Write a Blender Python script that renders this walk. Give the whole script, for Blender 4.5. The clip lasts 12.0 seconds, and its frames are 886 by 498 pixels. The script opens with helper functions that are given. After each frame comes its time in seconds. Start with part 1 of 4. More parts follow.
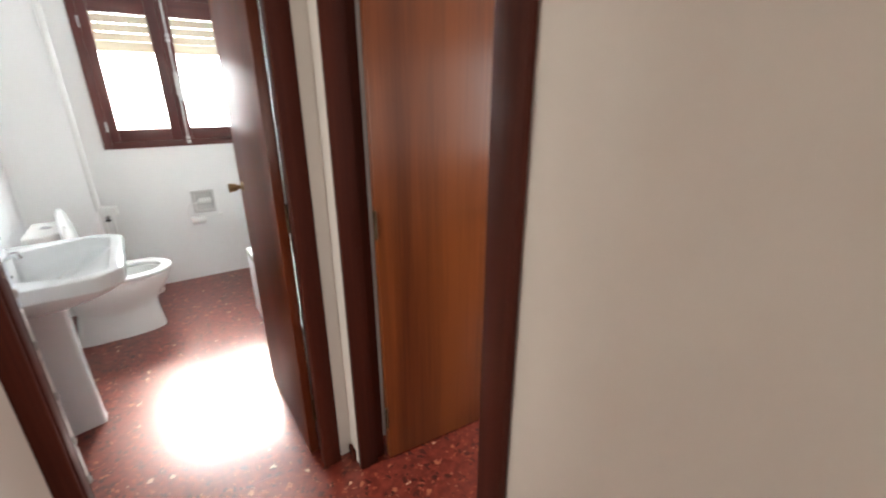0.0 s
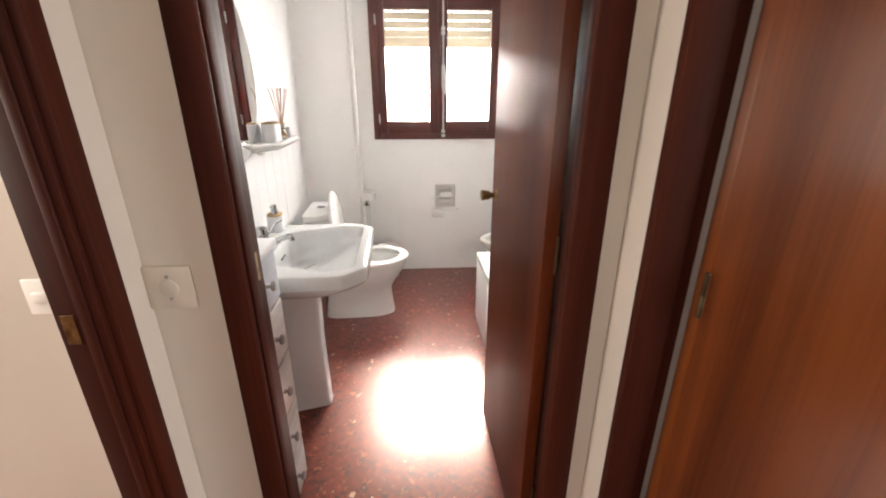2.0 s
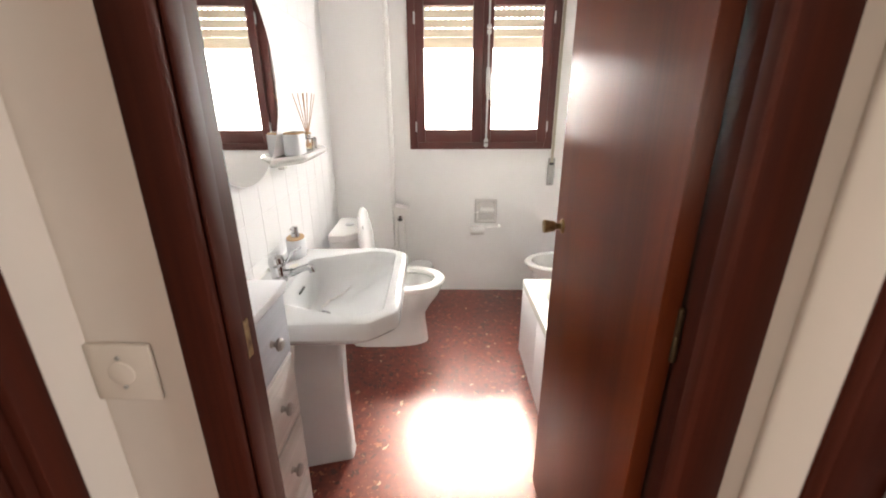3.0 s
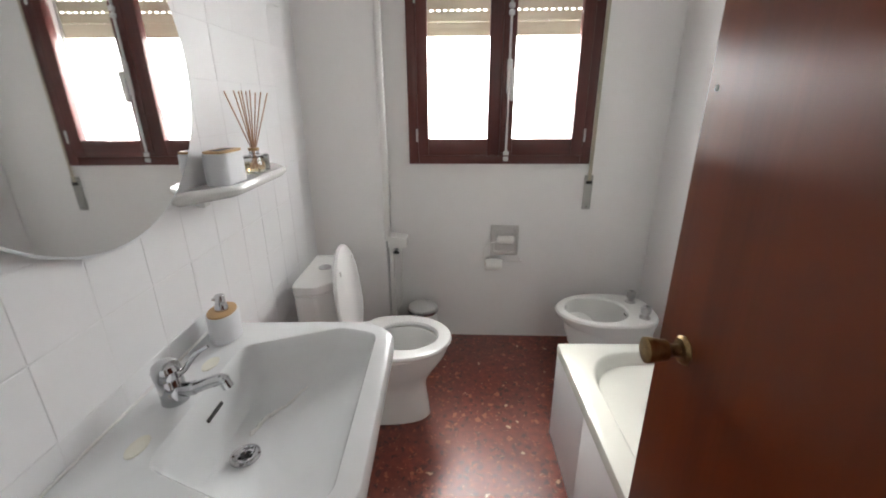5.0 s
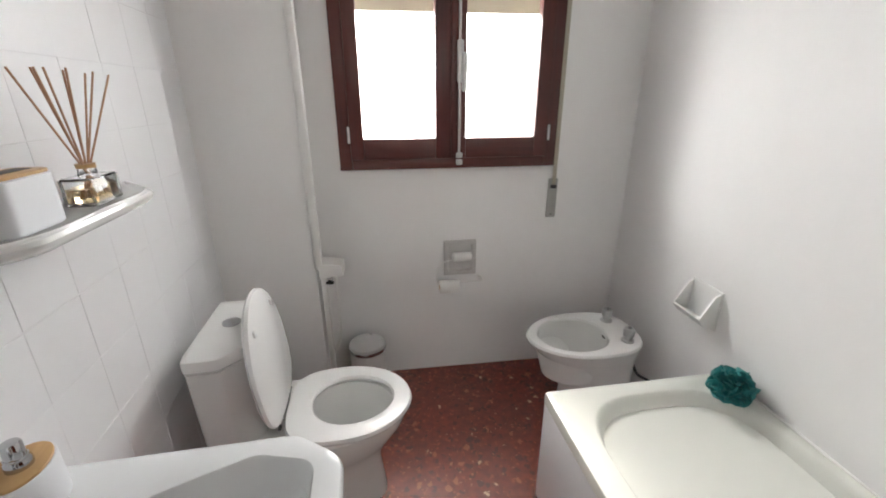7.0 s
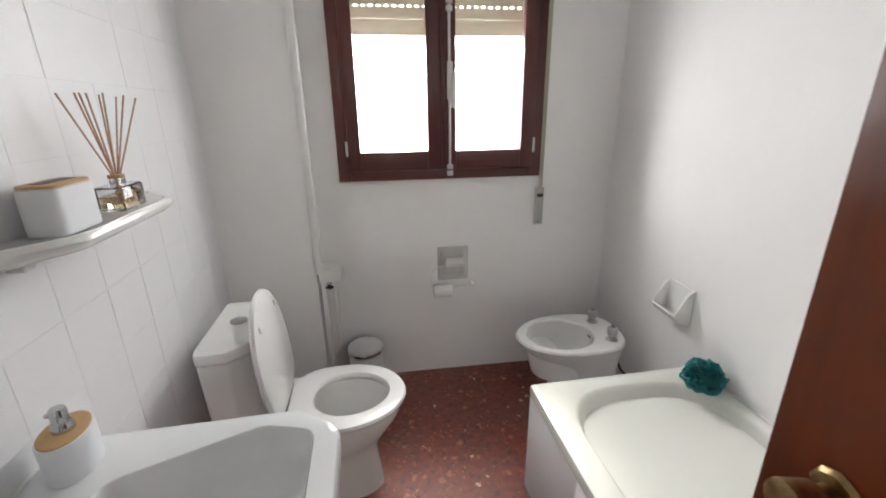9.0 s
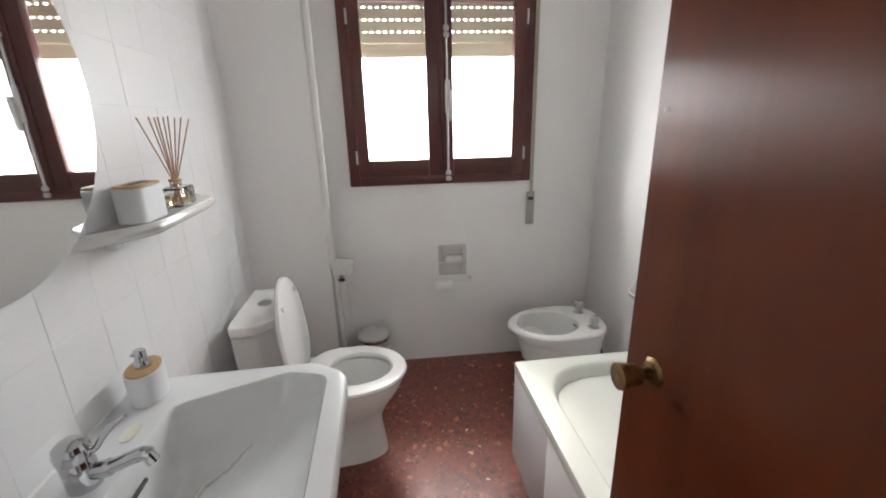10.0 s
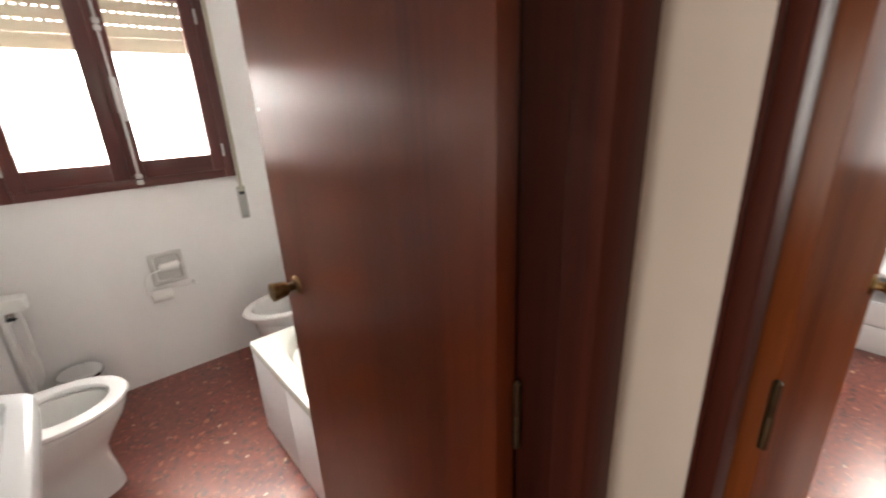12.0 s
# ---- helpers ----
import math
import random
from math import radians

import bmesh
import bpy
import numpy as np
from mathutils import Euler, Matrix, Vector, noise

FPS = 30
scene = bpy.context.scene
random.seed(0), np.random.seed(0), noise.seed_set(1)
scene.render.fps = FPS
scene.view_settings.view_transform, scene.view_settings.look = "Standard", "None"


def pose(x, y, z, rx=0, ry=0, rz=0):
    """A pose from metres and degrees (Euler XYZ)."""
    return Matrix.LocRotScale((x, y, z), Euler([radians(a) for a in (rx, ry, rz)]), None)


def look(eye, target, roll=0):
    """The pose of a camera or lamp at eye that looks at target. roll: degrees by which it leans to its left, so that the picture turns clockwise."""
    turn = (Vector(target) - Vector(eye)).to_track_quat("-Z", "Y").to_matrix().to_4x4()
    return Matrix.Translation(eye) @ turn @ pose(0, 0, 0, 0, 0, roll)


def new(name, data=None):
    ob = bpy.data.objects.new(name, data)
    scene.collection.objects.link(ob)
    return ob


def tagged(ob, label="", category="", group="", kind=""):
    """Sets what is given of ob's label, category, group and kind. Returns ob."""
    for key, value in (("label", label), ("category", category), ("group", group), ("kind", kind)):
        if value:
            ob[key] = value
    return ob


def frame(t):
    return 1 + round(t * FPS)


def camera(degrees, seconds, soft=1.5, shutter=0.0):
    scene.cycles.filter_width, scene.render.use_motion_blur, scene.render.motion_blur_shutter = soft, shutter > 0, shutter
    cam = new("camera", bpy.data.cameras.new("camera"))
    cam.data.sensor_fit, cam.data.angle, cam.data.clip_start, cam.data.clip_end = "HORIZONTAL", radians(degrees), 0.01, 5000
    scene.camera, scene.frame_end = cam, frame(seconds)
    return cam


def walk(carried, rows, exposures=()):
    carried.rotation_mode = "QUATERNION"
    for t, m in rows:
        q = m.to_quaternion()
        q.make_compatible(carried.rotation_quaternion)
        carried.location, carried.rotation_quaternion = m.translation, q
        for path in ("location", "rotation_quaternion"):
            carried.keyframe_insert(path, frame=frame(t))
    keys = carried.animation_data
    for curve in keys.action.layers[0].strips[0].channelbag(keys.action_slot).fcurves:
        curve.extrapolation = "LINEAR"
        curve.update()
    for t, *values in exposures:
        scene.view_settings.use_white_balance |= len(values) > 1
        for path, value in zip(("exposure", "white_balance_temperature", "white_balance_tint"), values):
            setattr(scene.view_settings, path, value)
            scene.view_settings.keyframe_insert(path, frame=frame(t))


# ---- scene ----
from mathutils.bvhtree import BVHTree

cam = camera(94.0, 12.0, soft=1.9, shutter=0.3)
PATH = [
    (0, (0.044, 0.425, 1.420), (1.081, 1.991, 0.727), -0.1),
    (0.5, (0.004, 0.541, 1.4), (0.745, 2.262, 0.698), -0.3),
    (1, (-0.003, 0.659, 1.39), (0.469, 2.469, 0.682), -0.3),
    (1.5, (0.009, 0.802, 1.404), (0.275, 2.654, 0.696), 0.2),
    (2, (0.018, 0.935, 1.397), (0.134, 2.804, 0.694), 0.0),
    (2.5, (0.009, 1.081, 1.389), (0.029, 2.956, 0.695), 0.2),
    (3, (-0.021, 1.251, 1.396), (-0.055, 3.131, 0.716), -0.2),
    (5, (-0.02, 1.871, 1.39), (-0.1, 3.754, 0.721), -0.3),
    (5.5, (-0.03, 1.983, 1.381), (-0.052, 3.865, 0.704), -0.3),
    (6, (-0.046, 2.103, 1.357), (0.009, 3.986, 0.687), -0.6),
    (6.5, (-0.090, 2.211, 1.369), (0.08, 4.097, 0.682), -0.3),
    (7, (-0.098, 2.285, 1.377), (0.157, 4.156, 0.68), -0.2),
    (9, (-0.079, 2.164, 1.38), (0.176, 4.057, 0.746), -0.8),
    (9.5, (-0.054, 2.042, 1.387), (0.159, 3.944, 0.771), -1.0),
    (10, (-0.038, 1.926, 1.398), (0.153, 3.834, 0.802), -1.4),
    (10.5, (-0.041, 1.83, 1.41), (0.254, 3.716, 0.82), -1.9),
    (11, (-0.041, 1.727, 1.413), (0.517, 3.545, 0.798), -2.4),
    (11.5, (-0.009, 1.658, 1.406), (0.879, 3.326, 0.752), -2.9),
    (12, (0.021, 1.58, 1.394), (1.24, 3.027, 0.745), -2.6),
]
EXPOSURES = [(0, 1.16, 6400, 7), (0.7, 1.02, 6700, 11), (2.0, 1.0, 7200, 13), (3.0, 0.98, 7200, 13), (5.0, 0.06, 6700, 11), (7.0, 0.08, 6700, 11), (9.0, 0.05, 6650, 11), (10.5, 0.08, 6700, 11), (12, 0.58, 7300, 15)]
walk(cam, [(t, look(eye, target, roll)) for t, eye, target, roll in PATH], EXPOSURES)

# ---- world, daylight through the windows and a hall fill lamp ----
world = bpy.data.worlds.new("overcast_sky")
scene.world = world
world.use_nodes = True
sky = world.node_tree.nodes.new("ShaderNodeTexSky")
sky.sky_type, sky.sun_disc = "NISHITA", False
sky.sun_elevation, sky.sun_rotation = radians(41.5), radians(355)
world.node_tree.links.new(sky.outputs[0], world.node_tree.nodes["Background"].inputs[0])
world.node_tree.nodes["Background"].inputs[1].default_value = 0.1


def area_lamp(name, eye, target, wide, high, watts, colour=(0.97, 0.99, 1.0)):
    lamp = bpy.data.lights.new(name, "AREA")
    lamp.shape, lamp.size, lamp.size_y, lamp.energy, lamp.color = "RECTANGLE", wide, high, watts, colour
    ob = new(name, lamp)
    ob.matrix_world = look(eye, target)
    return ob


# hazy sun low enough to fall through the bathroom window on to its floor
sun_lamp = bpy.data.lights.new("hazy_sun", "SUN")
sun_lamp.energy, sun_lamp.angle, sun_lamp.color = 5.0, radians(12), (1.0, 0.96, 0.90)
new("hazy_sun", sun_lamp).matrix_world = look((0.60, 9.0, 5.95), (0.18, 4.0, 1.5))
# sky lamps outside the window, weaker right and below to dim the walls
area_lamp("bath_daylight", (-0.20, 4.62, 1.96), (-0.20, 3.0, 1.96), 1.1, 0.92, 106)
area_lamp("bath_daylight", (0.805, 4.62, 1.96), (0.805, 3.0, 1.96), 0.91, 0.92, 38)
area_lamp("bath_daylight", (0.26, 4.62, 1.18), (0.26, 3.0, 1.18), 2.0, 0.64, 48)
area_lamp("bedroom_daylight", (3.53, 0.98, 1.55), (2.0, 0.98, 1.35), 0.85, 1.1, 42)
area_lamp("side_room_daylight", (-3.03, 1.0, 1.55), (-1.0, 0.95, 1.3), 1.3, 1.2, 40, (1.0, 0.97, 0.91))
# unseen fill lamp, added to brighten the hall's end wall from behind
area_lamp("hall_fill", (0.0, -1.72, 1.55), (0.0, 0.0, 1.2), 0.7, 1.1, 10, (1.0, 0.95, 0.89))


# ---- materials ----
def material(name, colour, rough=0.5, metal=0.0, spots=None, mix=0.25, scale=(6, 6, 6), bump=0.0, bump_scale=60, coat=0.0, rough_var=0.08, spec=0.5):
    """Principled surface with large and small variation of colour, gloss and relief."""
    m = bpy.data.materials.new(name)
    m.use_nodes = True
    n, l = m.node_tree.nodes, m.node_tree.links
    b = n["Principled BSDF"]
    b.inputs["Metallic"].default_value = metal
    b.inputs["Coat Weight"].default_value = coat
    b.inputs["Coat Roughness"].default_value = 0.12
    b.inputs["Specular IOR Level"].default_value = spec
    at = n.new("ShaderNodeTexCoord")
    mp = n.new("ShaderNodeMapping")
    mp.inputs["Scale"].default_value = scale
    l.new(at.outputs["Object"], mp.inputs["Vector"])
    tex = n.new("ShaderNodeTexNoise")
    tex.inputs["Scale"].default_value, tex.inputs["Detail"].default_value, tex.inputs["Roughness"].default_value = 1.0, 7, 0.62
    l.new(mp.outputs[0], tex.inputs["Vector"])
    ramp = n.new("ShaderNodeValToRGB")
    ramp.color_ramp.elements[0].position, ramp.color_ramp.elements[1].position = 0.32, 0.70
    dark = spots or tuple(c * (1 - mix) for c in colour)
    ramp.color_ramp.elements[0].color, ramp.color_ramp.elements[1].color = (*dark, 1), (*colour, 1)
    l.new(tex.outputs["Fac"], ramp.inputs[0])
    l.new(ramp.outputs[0], b.inputs["Base Color"])
    rr = n.new("ShaderNodeMapRange")
    rr.inputs["To Min"].default_value, rr.inputs["To Max"].default_value = max(0.02, rough - rough_var), min(1, rough + rough_var)
    l.new(tex.outputs["Fac"], rr.inputs["Value"])
    l.new(rr.outputs[0], b.inputs["Roughness"])
    if bump:
        fine = n.new("ShaderNodeTexNoise")
        fine.inputs["Scale"].default_value, fine.inputs["Detail"].default_value = bump_scale, 4
        l.new(at.outputs["Object"], fine.inputs["Vector"])
        bp = n.new("ShaderNodeBump")
        bp.inputs["Strength"].default_value, bp.inputs["Distance"].default_value = bump, 0.004
        l.new(fine.outputs["Fac"], bp.inputs["Height"])
        l.new(bp.outputs[0], b.inputs["Normal"])
    return m


def wood(name, light, dark, rough=0.36, coat=0.08, along=2, spec=0.4, coat_rough=0.24, brushed=0.0):
    """Varnished wood with streaks along one axis, broad figure and fine pores."""
    m = bpy.data.materials.new(name)
    m.use_nodes = True
    n, l = m.node_tree.nodes, m.node_tree.links
    b = n["Principled BSDF"]
    b.inputs["Roughness"].default_value, b.inputs["Specular IOR Level"].default_value = rough, spec
    b.inputs["Coat Weight"].default_value = coat
    b.inputs["Coat Roughness"].default_value = coat_rough
    if brushed:  # upright pores spread the gloss sideways
        b.inputs["Anisotropic"].default_value = brushed
        here = n.new("ShaderNodeNewGeometry")
        across_grain = n.new("ShaderNodeVectorMath")
        across_grain.operation = "CROSS_PRODUCT"
        across_grain.inputs[1].default_value = (0, 0, 1)
        l.new(here.outputs["Normal"], across_grain.inputs[0])
        l.new(across_grain.outputs[0], b.inputs["Tangent"])
    at = n.new("ShaderNodeTexCoord")
    fac = []
    for across, run in ((5.5, 0.35), (90.0, 2.0)):
        mp = n.new("ShaderNodeMapping")
        s = [across] * 3
        s[along] = run
        mp.inputs["Scale"].default_value = s
        l.new(at.outputs["Object"], mp.inputs["Vector"])
        t = n.new("ShaderNodeTexNoise")
        t.inputs["Scale"].default_value, t.inputs["Detail"].default_value, t.inputs["Distortion"].default_value = 1.0, 5, 0.6
        l.new(mp.outputs[0], t.inputs["Vector"])
        fac.append(t.outputs["Fac"])
    mixer = n.new("ShaderNodeMath")
    mixer.operation = "MULTIPLY_ADD"
    mixer.inputs[1].default_value = 0.25
    l.new(fac[1], mixer.inputs[0])
    half = n.new("ShaderNodeMath")
    half.operation = "MULTIPLY"
    half.inputs[1].default_value = 0.75
    l.new(fac[0], half.inputs[0])
    l.new(half.outputs[0], mixer.inputs[2])
    ramp = n.new("ShaderNodeValToRGB")
    ramp.color_ramp.elements[0].position, ramp.color_ramp.elements[1].position = 0.38, 0.62
    ramp.color_ramp.elements[0].color, ramp.color_ramp.elements[1].color = (*dark, 1), (*light, 1)
    l.new(mixer.outputs[0], ramp.inputs[0])
    l.new(ramp.outputs[0], b.inputs["Base Color"])
    bp = n.new("ShaderNodeBump")
    bp.inputs["Strength"].default_value, bp.inputs["Distance"].default_value = 0.05, 0.002
    l.new(mixer.outputs[0], bp.inputs["Height"])
    l.new(bp.outputs[0], b.inputs["Normal"])
    return m


def terrazzo():
    """Polished red terrazzo: cream, ochre and black marble chips in a red binder."""
    m = bpy.data.materials.new("red_terrazzo")
    m.use_nodes = True
    n, l = m.node_tree.nodes, m.node_tree.links
    b = n["Principled BSDF"]
    at = n.new("ShaderNodeTexCoord")
    cloud = n.new("ShaderNodeTexNoise")
    cloud.inputs["Scale"].default_value, cloud.inputs["Detail"].default_value = 34, 7
    l.new(at.outputs["Object"], cloud.inputs["Vector"])
    base = n.new("ShaderNodeValToRGB")
    base.color_ramp.elements[0].position, base.color_ramp.elements[1].position = 0.35, 0.7
    base.color_ramp.elements[0].color, base.color_ramp.elements[1].color = (0.105, 0.014, 0.009, 1), (0.195, 0.031, 0.018, 1)
    l.new(cloud.outputs["Fac"], base.inputs[0])
    last = base.outputs[0]
    warp = n.new("ShaderNodeVectorMath")
    warp.operation = "MULTIPLY_ADD"
    warp.inputs[1].default_value = (0.055, 0.055, 0.055)
    l.new(cloud.outputs["Color"], warp.inputs[0])
    l.new(at.outputs["Object"], warp.inputs[2])
    layers = ((30, 0.36, 0.90, (0.34, 0.11, 0.055)), (40, 0.44, 0.74, (0.045, 0.009, 0.007)), (60, 0.38, 0.80, (0.27, 0.062, 0.030)), (26, 0.24, 0.93, (0.60, 0.38, 0.25)), (80, 0.34, 0.94, (0.36, 0.15, 0.09)))
    for i, (scale, size, rare, colour) in enumerate(layers):
        v = n.new("ShaderNodeTexVoronoi")
        v.inputs["Scale"].default_value = scale
        off = n.new("ShaderNodeVectorMath")
        off.inputs[1].default_value = (3.1 * i, 1.7 * i, 0.02)
        l.new(warp.outputs[0], off.inputs[0])
        l.new(off.outputs[0], v.inputs["Vector"])
        near = n.new("ShaderNodeMath")
        near.operation = "LESS_THAN"
        near.inputs[1].default_value = size
        l.new(v.outputs["Distance"], near.inputs[0])
        chosen = n.new("ShaderNodeMath")
        chosen.operation = "GREATER_THAN"
        chosen.inputs[1].default_value = rare
        sep = n.new("ShaderNodeSeparateColor")
        l.new(v.outputs["Color"], sep.inputs[0])
        l.new(sep.outputs[0], chosen.inputs[0])
        both = n.new("ShaderNodeMath")
        both.operation = "MULTIPLY"
        l.new(near.outputs[0], both.inputs[0])
        l.new(chosen.outputs[0], both.inputs[1])
        mix = n.new("ShaderNodeMix")
        mix.data_type = "RGBA"
        l.new(both.outputs[0], mix.inputs["Factor"])
        l.new(last, mix.inputs["A"])
        mix.inputs["B"].default_value = (*colour, 1)
        last = mix.outputs["Result"]
    l.new(last, b.inputs["Base Color"])
    wear = n.new("ShaderNodeTexNoise")
    wear.inputs["Scale"].default_value, wear.inputs["Detail"].default_value = 3.5, 8
    l.new(at.outputs["Object"], wear.inputs["Vector"])
    rr = n.new("ShaderNodeMapRange")
    rr.inputs["To Min"].default_value, rr.inputs["To Max"].default_value = 0.33, 0.40
    l.new(wear.outputs["Fac"], rr.inputs["Value"])
    l.new(rr.outputs[0], b.inputs["Roughness"])
    bp = n.new("ShaderNodeBump")
    bp.inputs["Strength"].default_value, bp.inputs["Distance"].default_value = 0.05, 0.002
    l.new(wear.outputs["Fac"], bp.inputs["Height"])
    l.new(bp.outputs[0], b.inputs["Normal"])
    b.inputs["IOR"].default_value, b.inputs["Specular Tint"].default_value = 1.7, (1.0, 0.55, 0.45, 1)
    b.inputs["Coat Weight"].default_value, b.inputs["Coat IOR"].default_value, b.inputs["Coat Roughness"].default_value = 1.0, 1.5, 0.25
    return m


def glass(name, colour=(1, 1, 1), rough=0.0):
    m = bpy.data.materials.new(name)
    m.use_nodes = True
    b = m.node_tree.nodes["Principled BSDF"]
    b.inputs["Base Color"].default_value = (*colour, 1)
    b.inputs["Transmission Weight"].default_value, b.inputs["Roughness"].default_value, b.inputs["IOR"].default_value = 1.0, rough, 1.45
    return m


FLOOR = terrazzo()
WHITE_PAINT = material("white_wall_paint", (0.885, 0.88, 0.87), 0.75, spec=0.2, mix=0.05, scale=(2.2, 2.2, 1.4), bump=0.10, bump_scale=38)
HALL_PAINT = material("cream_wall_paint", (0.66, 0.595, 0.535), 0.6, mix=0.07, scale=(1.8, 1.8, 1.8), bump=0.10, bump_scale=30)
CEILING_PAINT = material("ceiling_paint", (0.87, 0.865, 0.85), 0.8, mix=0.04)
TILE_GLAZE = material("white_painted_tile", (0.845, 0.85, 0.86), 0.46, mix=0.03, scale=(1.7, 1.7, 1.7), bump=0.06, bump_scale=18, rough_var=0.05, spec=0.3)
GROUT = material("painted_grout", (0.85, 0.855, 0.86), 0.5, mix=0.08, scale=(9, 9, 9))
# white porcelain with the basin's shading put into a greyer base colour
BASIN_SHADED = material("shaded_white_porcelain", (0.73, 0.745, 0.75), 0.08, mix=0.03, rough_var=0.03, scale=(4, 4, 4))
CERAMIC = material("white_porcelain", (0.83, 0.83, 0.81), 0.08, mix=0.03, rough_var=0.03, scale=(4, 4, 4))
ENAMEL = material("off_white_bath_enamel", (0.78, 0.79, 0.73), 0.14, mix=0.04, rough_var=0.04, scale=(3, 3, 3))
SEAT = material("white_seat_plastic", (0.84, 0.84, 0.83), 0.18, mix=0.03)
PLASTIC = material("white_plastic", (0.83, 0.825, 0.80), 0.35, mix=0.06)
GREY_PLASTIC = material("grey_metal_plate", (0.42, 0.42, 0.40), 0.4, metal=0.3, mix=0.15)
SWITCH_PLASTIC = material("painted_over_plate", (0.67, 0.605, 0.53), 0.45, mix=0.08)
MAHOGANY = wood("varnished_mahogany", (0.128, 0.025, 0.0060), (0.068, 0.0115, 0.0030), rough=0.36, coat=0.0, spec=0.43, brushed=0.95)
MAHOGANY_LIGHT = wood("orange_mahogany_veneer", (0.235, 0.062, 0.013), (0.105, 0.022, 0.005), rough=0.40, coat=0.0, spec=0.5, brushed=0.95)
FRAME_WOOD = wood("dark_varnished_frame", (0.070, 0.014, 0.007), (0.030, 0.007, 0.0045), rough=0.55, spec=0.1, coat=0.0)
FRAME_WOOD_X = wood("dark_varnished_rail", (0.062, 0.015, 0.008), (0.026, 0.007, 0.005), rough=0.38, spec=0.3, coat=0.0, along=0)
WINDOW_WOOD = wood("window_red_brown_varnish", (0.115, 0.028, 0.022), (0.060, 0.014, 0.013), rough=0.3)
WINDOW_WOOD_X = wood("window_red_brown_rail", (0.115, 0.028, 0.022), (0.060, 0.014, 0.013), rough=0.3, along=0)
BRASS = material("aged_brass", (0.46, 0.33, 0.15), 0.34, metal=1.0, spots=(0.16, 0.10, 0.05), scale=(45, 45, 45), bump=0.15, bump_scale=120)
BRONZE = material("dark_bronze", (0.10, 0.065, 0.035), 0.45, metal=0.8, mix=0.4, scale=(45, 45, 45))
CHROME = material("chrome", (0.58, 0.585, 0.60), 0.07, metal=1.0, mix=0.10, rough_var=0.03)
STEEL = material("grey_alloy", (0.60, 0.60, 0.60), 0.36, metal=0.9, mix=0.18)
MIRROR = material("mirror_silver", (0.90, 0.91, 0.91), 0.02, metal=1.0, mix=0.01, rough_var=0.0)
GLASS = glass("clear_glass")
OIL = glass("amber_oil", (0.93, 0.72, 0.42))
BAMBOO = wood("bamboo_top", (0.56, 0.36, 0.16), (0.40, 0.23, 0.09), rough=0.4, coat=0.0, along=1)
REED = wood("rattan_reed", (0.55, 0.33, 0.20), (0.36, 0.19, 0.11), rough=0.7, coat=0.0)
SLAT = material("beige_shutter_slat", (0.59, 0.575, 0.42), 0.5, mix=0.18, scale=(8, 8, 30))
STRAP = material("beige_webbing_strap", (0.52, 0.48, 0.38), 0.85, mix=0.25, scale=(60, 60, 200))
BLACK = material("dark_rubber", (0.02, 0.02, 0.02), 0.5, mix=0.3)
TEAL = material("teal_nylon_net", (0.05, 0.35, 0.345), 0.45, mix=0.45, scale=(60, 60, 60))
SOAP_YELLOW = material("worn_cream_recess", (0.78, 0.765, 0.67), 0.2, mix=0.05)
PAPER = material("toilet_paper", (0.84, 0.83, 0.80), 0.95, mix=0.05, scale=(90, 90, 90))
WASHED_BLUE = wood("washed_blue_grey_front", (0.52, 0.55, 0.60), (0.36, 0.39, 0.44), rough=0.6, coat=0.0, along=1)
WASHED_WHITE = wood("whitewashed_front", (0.74, 0.71, 0.68), (0.50, 0.46, 0.43), rough=0.6, coat=0.0, along=1)
LINEN = material("white_bed_linen", (0.80, 0.81, 0.82), 0.9, mix=0.06, scale=(7, 7, 7), bump=0.2, bump_scale=14)


def striped_linen():
    """White pillowcase cloth with two woven blue-grey stripes near each end."""
    m = material("striped_pillow_linen", (0.80, 0.81, 0.82), 0.9, mix=0.06, scale=(7, 7, 7), bump=0.2, bump_scale=14)
    n, l = m.node_tree.nodes, m.node_tree.links
    b = n["Principled BSDF"]
    plain = b.inputs["Base Color"].links[0].from_socket
    at = n.new("ShaderNodeTexCoord")
    sep = n.new("ShaderNodeSeparateXYZ")
    l.new(at.outputs["Object"], sep.inputs[0])
    last = plain
    for centre, half in ((-0.10, 0.007), (-0.145, 0.012), (-0.185, 0.006), (0.10, 0.007), (0.145, 0.012)):
        band = n.new("ShaderNodeMath")
        band.operation = "COMPARE"
        band.inputs[1].default_value, band.inputs[2].default_value = centre, half
        l.new(sep.outputs["Y"], band.inputs[0])
        mix = n.new("ShaderNodeMix")
        mix.data_type = "RGBA"
        l.new(band.outputs[0], mix.inputs["Factor"])
        l.new(last, mix.inputs["A"])
        mix.inputs["B"].default_value = (0.30, 0.36, 0.45, 1)
        last = mix.outputs["Result"]
    l.new(last, b.inputs["Base Color"])
    return m


STRIPED = striped_linen()
BLUE_WOOL = material("pale_blue_blanket", (0.40, 0.53, 0.63), 0.95, mix=0.14, scale=(8, 8, 8), bump=0.3, bump_scale=160)
WHITE_LACQUER = material("white_lacquer", (0.79, 0.81, 0.835), 0.35, mix=0.03)
CANVAS = material("grey_beige_canvas", (0.60, 0.59, 0.555), 0.85, mix=0.08, scale=(10, 10, 10), bump=0.25, bump_scale=220)
CANVAS_PALE = material("pale_relief_paint", (0.68, 0.67, 0.64), 0.8, mix=0.05, scale=(16, 16, 16), bump=0.3, bump_scale=90)
PEWTER = material("silver_grey_knob", (0.50, 0.49, 0.47), 0.35, metal=0.7, mix=0.2)


